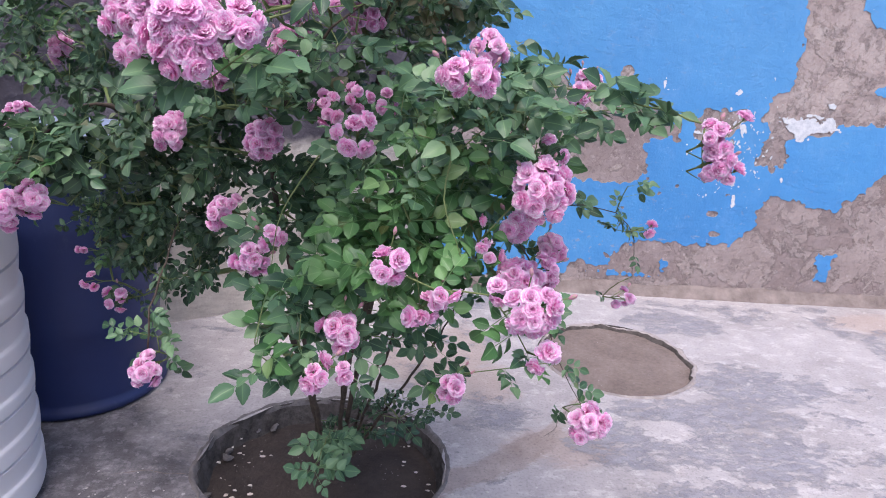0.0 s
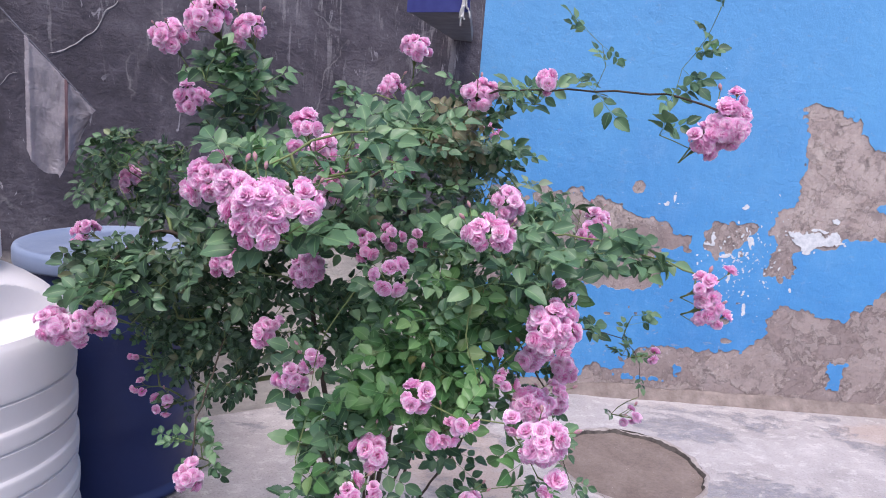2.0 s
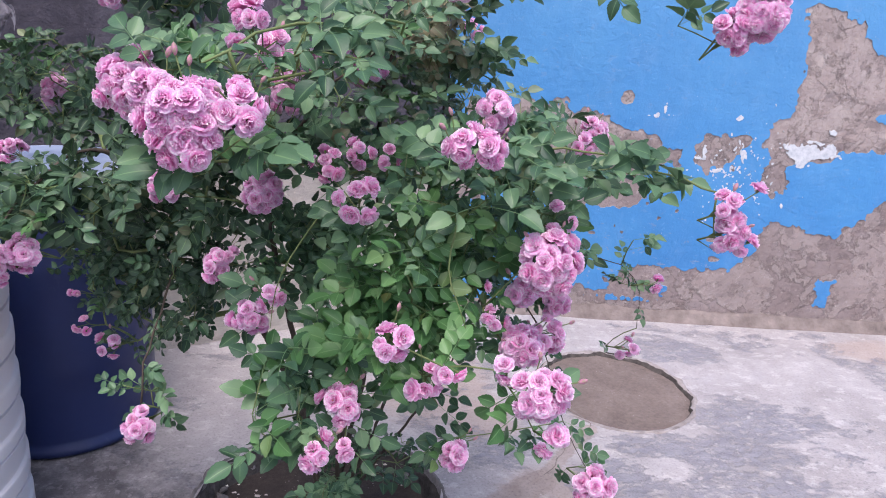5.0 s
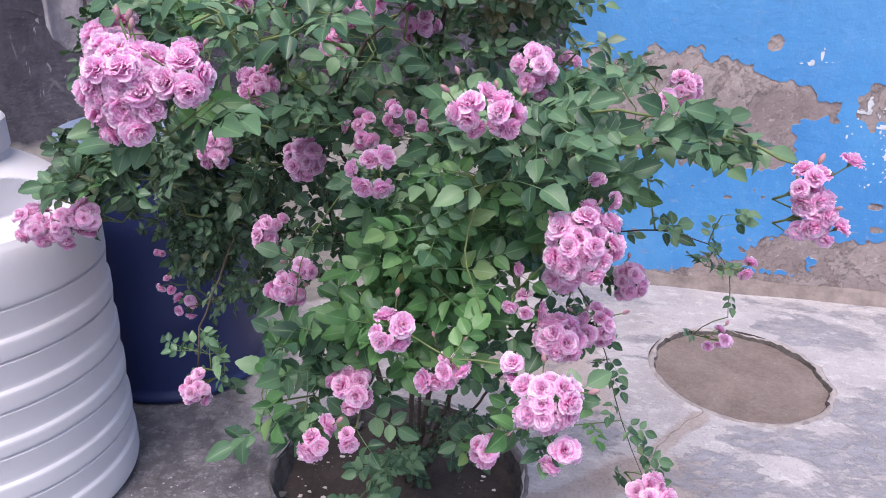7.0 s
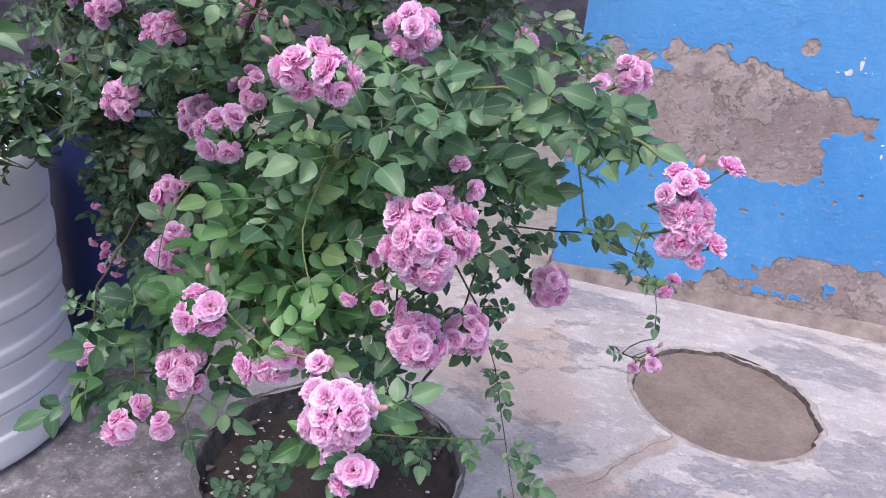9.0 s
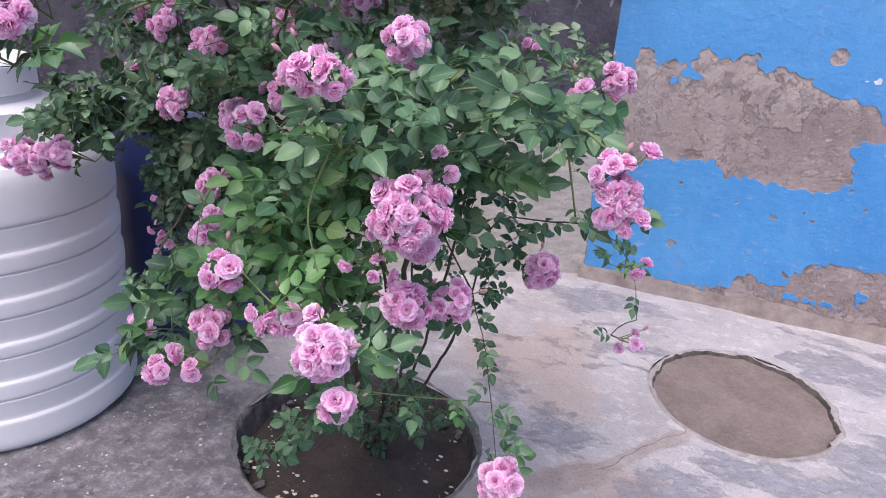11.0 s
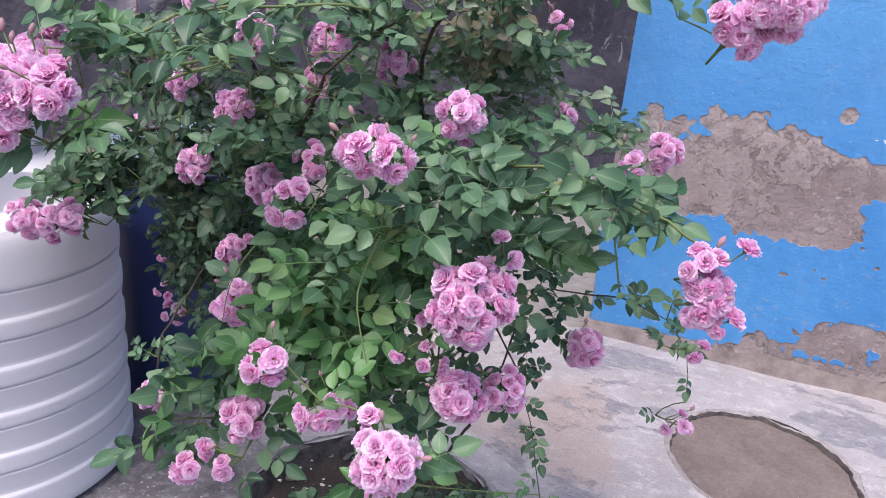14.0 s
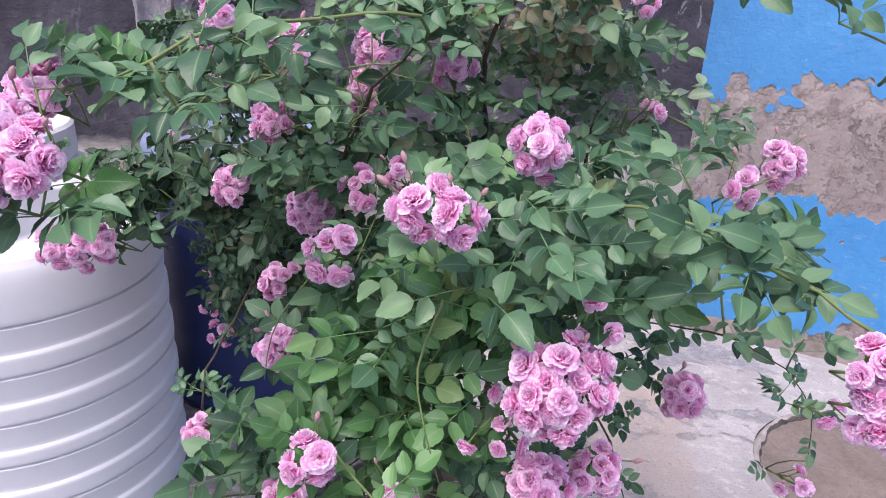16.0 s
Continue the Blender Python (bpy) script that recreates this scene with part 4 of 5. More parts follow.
HEADS_MIDDLE = [
    (0.36, 1.42, 1.25, 0.055, 9), (0.61, 1.36, 1.25, 0.064, 12), (0.862, 1.06, 1.325, 0.045, 5), (0.775, 1.29, 1.345, 0.04, 5), (0.84, 1.32, 1.37, 0.035, 4),
    (0.91, 1.31, 1.36, 0.028, 3), (0.48, 1.42, 1.40, 0.05, 8), (0.62, 1.57, 1.47, 0.055, 9), (0.66, 1.65, 1.52, 0.03, 3), (0.83, 1.54, 1.54, 0.045, 6),
    (0.66, 1.25, 1.59, 0.045, 6), (0.64, 1.10, 1.645, 0.04, 5), (0.76, 1.37, 1.59, 0.048, 7), (0.23, 1.55, 1.435, 0.055, 9), (-0.08, 1.81, 1.406, 0.045, 7),
    (-0.33, 1.97, 1.18, 0.055, 7), (-0.05, 1.26, 1.07, 0.055, 11), (0.0, 1.28, 1.06, 0.05, 9), (0.06, 1.30, 1.085, 0.05, 9)]
HEADS_TOP = [
    (1.135, 1.18, 1.50, 0.05, 7), (1.455, 1.66, 1.41, 0.045, 7), (1.40, 1.53, 1.39, 0.035, 4), (1.18, 1.89, 1.43, 0.038, 4), (1.115, 1.95, 1.655, 0.035, 4),
    (1.61, 1.08, 1.785, 0.03, 3), (1.60, 1.08, 1.735, 0.06, 11), (1.548, 1.08, 1.69, 0.042, 6), (0.2, 1.42, 1.85, 0.055, 8), (0.33, 1.35, 1.91, 0.07, 12), (0.42, 1.38, 1.88, 0.05, 7), (0.22, 1.53, 1.69, 0.052, 8),
    (0.85, 1.66, 1.89, 0.05, 7), (0.78, 1.66, 1.77, 0.042, 6), (1.05, 1.52, 1.77, 0.05, 8), (1.22, 1.40, 1.81, 0.036, 5)]
HEADS = HEADS_FRONT + HEADS_LOW + HEADS_MIDDLE + HEADS_TOP

# leafy masses: centre, radii, number of twigs
MASSES_A = [
    (1.12, 1.20, 1.36, 0.20, 0.16, 0.13, 44), (0.98, 1.12, 1.20, 0.20, 0.14, 0.13, 44), (0.95, 1.08, 1.03, 0.18, 0.13, 0.09, 28), (0.70, 1.25, 1.55, 0.18, 0.17, 0.11, 34),
    (0.41, 1.36, 1.73, 0.11, 0.10, 0.13, 32), (0.78, 1.45, 1.68, 0.16, 0.14, 0.08, 20), (-0.04, 1.80, 1.43, 0.21, 0.14, 0.14, 105), (0.08, 1.46, 1.19, 0.19, 0.15, 0.09, 58),
    (0.35, 1.56, 1.23, 0.20, 0.16, 0.15, 82), (0.31, 1.62, 0.96, 0.20, 0.13, 0.20, 125), (1.02, 1.40, 0.76, 0.10, 0.10, 0.11, 6), (1.02, 1.90, 1.52, 0.17, 0.16, 0.17, 40)]
MASSES_C = [
    (0.62, 1.55, 1.46, 0.18, 0.14, 0.10, 26), (0.80, 0.90, 1.61, 0.10, 0.09, 0.045, 11), (1.46, 1.26, 1.38, 0.12, 0.06, 0.03, 3),
    (0.78, 1.90, 0.12, 0.13, 0.10, 0.07, 12), (1.10, 1.52, 1.76, 0.12, 0.06, 0.05, 8), (0.88, 1.78, 1.35, 0.18, 0.14, 0.16, 24), (1.0, 1.05, 1.13, 0.16, 0.08, 0.10, 16)]
MASSES_D = [
    (1.10, 1.74, 1.49, 0.16, 0.15, 0.13, 36), (1.28, 1.92, 1.40, 0.10, 0.08, 0.06, 10), (0.95, 1.82, 1.60, 0.12, 0.10, 0.10, 18), (0.12, 1.72, 0.94, 0.17, 0.10, 0.17, 84),
    (0.72, 1.50, 1.09, 0.15, 0.12, 0.13, 44), (0.74, 0.92, 0.90, 0.08, 0.07, 0.05, 8), (0.98, 1.76, 0.29, 0.14, 0.08, 0.05, 15), (1.47, 1.14, 1.70, 0.02, 0.02, 0.02, 1), (1.26, 1.52, 1.02, 0.07, 0.10, 0.18, 13),
    (1.46, 1.14, 1.38, 0.08, 0.06, 0.04, 4), (0.60, 0.95, 1.59, 0.10, 0.08, 0.04, 9)]
MASSES_B = [
    (1.36, 1.50, 1.37, 0.15, 0.15, 0.11, 7), (1.10, 1.50, 1.15, 0.18, 0.15, 0.13, 28), (0.62, 1.32, 1.38, 0.15, 0.15, 0.10, 24), (0.80, 0.98, 0.99, 0.12, 0.09, 0.07, 14),
    (1.54, 1.42, 1.05, 0.06, 0.08, 0.15, 3), (0.32, 1.32, 0.74, 0.07, 0.07, 0.09, 6), (0.67, 1.0, 1.57, 0.09, 0.12, 0.06, 12),
    (1.05, 1.65, 1.66, 0.12, 0.12, 0.12, 20), (0.90, 1.55, 1.35, 0.2, 0.15, 0.14, 26), (1.20, 1.35, 1.32, 0.13, 0.12, 0.12, 9), (0.82, 1.58, 1.53, 0.17, 0.12, 0.10, 26)]

CANES = [
    [(0.73, 1.95, -0.1), (0.80, 1.88, 0.3), (0.87, 1.82, 0.8), (0.86, 1.68, 1.35), (0.89, 1.58, 1.58), (0.98, 1.57, 1.71), (1.10, 1.48, 1.775), (1.33, 1.28, 1.79), (1.50, 1.14, 1.785), (1.57, 1.09, 1.76)],
    [(0.72, 1.90, -0.1), (0.66, 1.82, 0.3), (0.62, 1.66, 0.8), (0.60, 1.50, 1.2), (0.74, 1.36, 1.48), (0.90, 1.28, 1.62)],
    [(0.90, 1.28, 1.62), (0.93, 1.20, 1.66), (0.78, 1.10, 1.655), (0.68, 1.0, 1.626), (0.60, 0.93, 1.575), (0.55, 0.85, 1.565)],
    [(0.74, 1.92, -0.1), (0.88, 1.80, 0.33), (0.98, 1.62, 0.8), (1.06, 1.38, 1.15), (1.10, 1.25, 1.38)],
    [(0.70, 1.93, -0.1), (0.60, 1.90, 0.4), (0.42, 1.78, 0.85), (0.28, 1.68, 1.15), (0.10, 1.60, 1.28), (0.02, 1.42, 1.20), (0.0, 1.30, 1.12)],
    [(0.74, 1.95, -0.1), (0.74, 1.98, 0.5), (0.62, 1.85, 1.0), (0.46, 1.62, 1.4), (0.40, 1.44, 1.70), (0.35, 1.38, 1.86)],
    [(0.75, 1.97, -0.1), (0.92, 1.98, 0.5), (1.0, 1.98, 1.0), (1.04, 1.94, 1.4), (1.08, 1.95, 1.62)],
    [(0.75, 1.93, -0.1), (0.86, 1.86, 0.12), (1.0, 1.78, 0.40), (1.10, 1.70, 0.62), (1.17, 1.63, 0.86), (1.22, 1.60, 1.03), (1.36, 1.62, 1.05), (1.48, 1.52, 1.09), (1.57, 1.46, 1.06), (1.61, 1.50, 0.90)],
    [(0.75, 1.88, -0.1), (0.78, 1.70, 0.35), (0.85, 1.42, 0.75), (0.92, 1.18, 0.98), (0.90, 1.0, 1.02)],
    [(1.48, 1.15, 1.775), (1.51, 1.18, 1.85), (1.55, 1.15, 1.93), (1.57, 1.14, 2.02)],
    [(1.33, 1.28, 1.79), (1.345, 1.28, 1.85), (1.33, 1.28, 1.90), (1.30, 1.28, 1.93)],
    [(1.20, 1.25, 1.12), (1.28, 1.245, 1.0), (1.33, 1.24, 0.86), (1.365, 1.20, 0.77), (1.41, 1.12, 0.70)],
    [(0.74, 1.94, -0.1), (0.755, 1.78, 0.14), (0.77, 1.55, 0.32), (0.765, 1.36, 0.40), (0.76, 1.20, 0.415)],
    [(0.34, 1.55, 1.0), (0.33, 1.42, 0.90), (0.32, 1.32, 0.80), (0.315, 1.30, 0.70)],
    [(1.10, 1.25, 1.38), (1.28, 1.20, 1.43), (1.46, 1.11, 1.415), (1.56, 1.04, 1.39)]]


class Shrub:
    """Nodes with parents; each twig grows from the nearest wood."""

    def __init__(self):
        self.pos, self.par, self.cane = [], [], []

    def add(self, p, parent, cane):
        self.pos.append(Vector(p))
        self.par.append(parent)
        self.cane.append(cane)
        return len(self.pos) - 1

    def grow(self, target, sag=0.1, step=0.035):
        target = Vector(target)
        arr = np.array([tuple(p) for p in self.pos])
        d = np.linalg.norm(arr - np.array(target), axis=1)
        d = d + 0.5 * np.maximum(0, arr[:, 2] - target.z) + 5.0 * (arr[:, 2] < 0.25) * (target.z > 0.3)
        k = int(np.argmin(d))
        a, length = self.pos[k], (target - self.pos[k]).length
        n = max(1, int(length / step))
        bend = Vector((RNG.uniform(-1, 1), RNG.uniform(-1, 1), RNG.uniform(0.2, 1.2))) * length * sag
        ids = []
        for i in range(1, n + 1):
            t = i / n
            p = a.lerp(target, t) + bend * 4 * t * (1 - t) * 0.5
            k = self.add(p, k, -1)
            ids.append(k)
        return ids


shrub = Shrub()
for c, pts in enumerate(CANES):
    k = -1
    for p in resample(pts, 0.04):
        jitter = Vector((RNG.uniform(-1, 1), RNG.uniform(-1, 1), RNG.uniform(-1, 1))) * 0.004
        k = shrub.add(p + jitter, k, c)

leaf_spots = []  # place, direction of the twig
stalks = []
for hx, hy, hz, hr, hn in sorted(HEADS, key=lambda h: (Vector(h[:3]) - BASE).length):
    c = Vector((hx, hy, hz))
    out = (c - CROWN).normalized() + Vector((0, -0.35, 0.25))
    out.normalize()
    root = c - out * (hr + 0.035) - Vector((0, 0, 0.01))
    ids = shrub.grow(root)
    stalks.append((c, out, root, hr, hn))
    for i in ids[-7::2] if len(ids) > 3 else ids:
        leaf_spots.append((shrub.pos[i], out))
targets = []
for cx, cy, cz, rx, ry, rz, n in MASSES_A + MASSES_B + MASSES_C + MASSES_D:
    for _ in range(n):
        while True:
            q = Vector((RNG.uniform(-1, 1), RNG.uniform(-1, 1), RNG.uniform(-1, 1)))
            if 0.15 < q.length < 1:
                break
        targets.append(Vector((cx + q.x * rx, cy + q.y * ry, cz + q.z * rz)))
for p in sorted(targets, key=lambda q: (q - BASE).length):
    ids = shrub.grow(p, 0.14)
    d = (p - shrub.pos[shrub.par[ids[0]]]).normalized()
    for i in ids[-5:]:
        leaf_spots.append((shrub.pos[i], d))
kids = [0] * len(shrub.pos)
area = [0.0] * len(shrub.pos)
for i in range(len(shrub.pos) - 1, -1, -1):
    if area[i] == 0.0:
        area[i] = 0.0014 ** 2.3
    if shrub.par[i] >= 0:
        area[shrub.par[i]] += area[i]
radius = [min(0.013, a ** (1 / 2.3)) * (0.6 if c in (2, 3, 7, 9, 10, 11) and p.z > 0.6 else 1.0) for a, c, p in zip(area, shrub.cane, shrub.pos)]
for i, c in enumerate(shrub.cane):
    sparse = 4 if c == 0 else 3 if c in (7, 13) else 2 if c == 3 else 1
    if c >= 0 and radius[i] < 0.0065 and (shrub.pos[i].z > 0.55 or c == 12) and i % sparse == 0:
        d = shrub.pos[i] - shrub.pos[shrub.par[i]]
        leaf_spots.append((shrub.pos[i], d.normalized()))

rose = thing("rose_bush", "sprawling rambling rose bush in full pink bloom", "rose bush", tuple(BASE))
ROSE_INV = Matrix.Translation(-BASE)


def under_rose(name, verts, faces, material, smooth=True, label="", uvs=None):
    return part(name, mesh_of(name, [Vector(v) - BASE for v in verts], faces, material, smooth, uvs), rose, label)


def build_wood():
    first = {}
    for i, p in enumerate(shrub.par):
        first.setdefault(p, []).append(i)
    thick, thin, young = [], [], []
    chains = []
    for i in range(len(shrub.pos)):
        p = shrub.par[i]
        if p == -1 or (shrub.cane[i] == -1 and first[p][0] != i) or (shrub.cane[i] == -1 and shrub.cane[p] >= 0):
            chains.append(i)
    for s in chains:
        ids = [shrub.par[s]] if shrub.par[s] >= 0 else []
        i = s
        while True:
            ids.append(i)
            nxt = [k for k in first.get(i, []) if shrub.cane[k] == shrub.cane[s]]
            if not nxt:
                break
            i = nxt[0]
        if len(ids) < 2:
            continue
        rad = [radius[k] for k in ids]
        if shrub.par[s] >= 0:
            rad[0] = rad[1]
        if shrub.cane[s] >= 0:
            (young if shrub.cane[s] in (2, 9, 10, 12, 14) else thick).append(tube([shrub.pos[k] for k in ids], rad, 8))
        else:
            thin.append(tube([shrub.pos[k] for k in ids], rad, 5))
    for v, f in thick:
        under_rose("cane", v, f, M_BARK, True, "dark woody thorny cane")
    for v, f in young:
        under_rose("young_shoot", v, f, M_GREEN, True, "thin leafy green shoot")
    ob = under_rose("twig", *join(thin), M_GREEN, True, "thin green twigs")
    ob["kind"] = "stuff"


def leaflet(length, width, droop, fold, curl):
    """One ovate, pointed, toothed leaflet along +y, its face up: vertices, faces, uv."""
    rows, verts, faces, uvs = 13, [], [], []
    for i in range(rows):
        t = i / (rows - 1)
        w = width * (math.sin(math.pi * t ** 0.80) ** 0.78 * (1 - 0.18 * t ** 6) if 0 < t < 1 else 0.03)
        w *= 1.035 if i % 2 else 0.965
        z = -droop * t * t * length
        for s in (-1, -0.5, 0, 0.5, 1):
            ripple = 0.030 * width * math.sin(9 * t + 2.5 * s + curl * 20) * abs(s)
            verts.append((s * w * 0.5 + curl * t * t * length, t * length + (0.02 * length * abs(s) if i % 2 else 0), z + fold * w * (abs(s) ** 1.4) + ripple))
            uvs.append((0.5 + s * 0.5, t))
    for i in range(rows - 1):
        for k in range(4):
            a = i * 5 + k
            faces.append((a, a + 1, a + 6, a + 5))
    return verts, faces, uvs


def compound_leaf(seed):
    rng = random.Random(seed)
    n = rng.choice((5, 5, 7, 5, 3))
    length = rng.uniform(0.068, 0.095)
    verts, faces, uvs = [], [], []

    def add(v, f, uv, m):
        o = len(verts)
        verts.extend(m @ Vector(q) for q in v)
        faces.extend(tuple(i + o for i in q) for q in f)
        uvs.extend(uv)

    curve = [(0, length * s, -0.18 * length * s * s) for s in (0, 0.25, 0.5, 0.75, 1)]
    v, f = tube(curve, [0.0009] * 5, 4)
    add(v, f, [(0.5, 0.1)] * len(v), Matrix())
    size = rng.uniform(0.036, 0.049)
    places = [(1.0, 0)]
    for k in range((n - 1) // 2):
        s = 0.92 - 0.38 * (k + 0.35)
        places += [(s, -1), (s, 1)]
    for s, side in places:
        m = Matrix.Translation((side * 0.002, length * s, -0.18 * length * s * s))
        turn = side * -rng.uniform(48, 68) + rng.uniform(-10, 10)
        m = m @ pose(0, 0, 0, 0, 0, turn) @ pose(0, 0, 0, rng.uniform(-22, 8), rng.uniform(-18, 18), 0)
        q = size * (1.15 if side == 0 else rng.uniform(0.8, 1.0)) * (0.85 if s < 0.4 else 1)
        add(*leaflet(q, q * rng.uniform(0.60, 0.76), rng.uniform(0.05, 0.40), rng.uniform(0.04, 0.30), rng.uniform(-0.07, 0.07)), m)
    return verts, faces, uvs


LEAVES = [compound_leaf(100 + i) for i in range(12)]
LEAF_MESH = {k: [mesh_of("leaf", v, f, k, True, uv) for v, f, uv in LEAVES] for k in (M_LEAF, M_FRESH, M_DUSTY, M_SHADED)}


def frame_of(y, z, at, size):
    y = y.normalized()
    x = y.cross(z)
    x = x.normalized() if x.length > 1e-4 else y.orthogonal().normalized()
    z = x.cross(y)
    m = Matrix((x, y, z)).transposed().to_4x4()
    return Matrix.Translation(at) @ m @ Matrix.Scale(size, 4)


def in_bloom(p, head):
    c = Vector(head[:3])
    d = p - c
    if abs(d.x) > 0.3 or abs(d.z) > 0.3:
        return False
    for open_side, reach in YARD:
        axis = (open_side - c).normalized()
        along = d.dot(axis)
        if -0.02 < along < reach and (d - axis * along).length < head[3] * 0.85 + 0.022:
            return True
    return False


def leaf_tone(p, rng):
    """New growth at the front of the bush is bright, its back dull; shade low and left is coloured in."""
    q = Vector(((p.x - 0.97) / 0.24, (p.y - 0.98) / 0.24, (p.z - 1.10) / 0.16)).length + rng.uniform(-0.35, 0.35)
    if q < 1.0:
        return M_FRESH
    if abs(p.x - 0.765) < 0.04 and p.z < 0.5 and p.y < 1.8:
        return M_LEAF
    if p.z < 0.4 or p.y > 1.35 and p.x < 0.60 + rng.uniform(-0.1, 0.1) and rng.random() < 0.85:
        return M_SHADED
    if p.x > 0.62 + rng.uniform(-0.08, 0.08) and p.y > 1.62 + rng.uniform(-0.1, 0.1) and p.z > 1.2:
        return M_DUSTY
    return M_LEAF if rng.random() > 0.08 else M_FRESH


def build_leaves():
    rng = random.Random(8)
    poses = []
    for i, (p, d) in enumerate(leaf_spots):
        for _ in range(1 if rng.random() < 0.3 else 2):
            out = (p - CROWN)
            out.z *= 0.4
            out.normalize()
            a = rng.uniform(0, 2 * math.pi)
            side = Vector((math.cos(a), math.sin(a), rng.uniform(-0.35, 0.45)))
            y = (d * 0.35 + side * 0.9 + out * 0.45).normalized()
            z = Vector((0, -0.85, 0.9)) + out * 0.40 + Vector((rng.uniform(-1, 1), rng.uniform(-1, 1), rng.uniform(-0.5, 0.5))) * (0.9 if p.x < 0.55 and p.y > 1.4 else 0.5)
            if p.x < 0.62 and p.y > 1.35 and rng.random() < 0.6:
                # leaves over the barrel hang steeply, so they catch less light
                y = (y * 0.8 + Vector((0, -0.1, -0.7))).normalized()
                z = Vector((rng.uniform(-0.7, 0.7), -1, rng.uniform(-0.5, 0.3)))
            if p.z > 1.6 and p.x > 0.95 and rng.random() < 0.35:
                y = (y * 0.7 + Vector((0, -0.1, -0.7))).normalized()
                z = Vector((rng.uniform(-0.6, 0.6), -1, 0.3))
            far = max(0.0, min(1.0, (p.y - 1.45) / 0.4)) if p.z > 0.3 else 0.0
            size = rng.uniform(0.64, 1.05) * (1.06 - 0.30 * far)
            if p.z > 1.82 and p.x > 1.2:
                size *= 0.7
            if p.x < 0.6 and p.z < 1.15 and (p.y > 1.42 or p.z < 0.9):
                size *= 0.78
            if p.z < 1.0 and (p.x > 1.2 or p.z < 0.5) or p.x > 1.45 and p.z < 1.2:
                size *= 0.9 if p.z < 0.5 and p.y < 1.75 else 0.66
            # the blooms push out past the leaves towards the open yard
            past = p + y * 0.08 * size
            if past.y < 1.25 and (past.x > 1.53 and 1.15 < past.z < 1.5 or past.x > 1.51 and 1.55 < past.z < 1.77):
                continue
            if not any(in_bloom(p + y * 0.06 * size, h) for h in HEADS):
                poses.append((p, frame_of(y, z, p, size), rng.randrange(len(LEAVES)), leaf_tone(p, rng)))
    near = sorted(range(len(poses)), key=lambda k: poses[k][0].y + 0.3 * abs(poses[k][0].x - 1.0))[:250]
    near_set = set(near)
    for k in near:
        part("leaf", LEAF_MESH[poses[k][3]][poses[k][2]], rose, m=ROSE_INV @ poses[k][1])
    for tone, label in ((M_LEAF, "dense green rose leaves"), (M_FRESH, "bright fresh green rose leaves"), (M_DUSTY, "dull dusty green rose leaves"), (M_SHADED, "green rose leaves coloured dark as in shade")):
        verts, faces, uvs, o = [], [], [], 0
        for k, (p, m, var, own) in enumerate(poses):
            if k in near_set or own is not tone:
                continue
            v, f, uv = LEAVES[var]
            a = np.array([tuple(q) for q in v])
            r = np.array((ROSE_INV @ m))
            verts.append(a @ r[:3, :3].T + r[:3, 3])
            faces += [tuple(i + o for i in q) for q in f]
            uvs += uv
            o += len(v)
        ob = part("foliage", mesh_of("foliage", np.concatenate(verts), faces, tone, True, uvs), rose, label)
        ob["kind"] = "stuff"


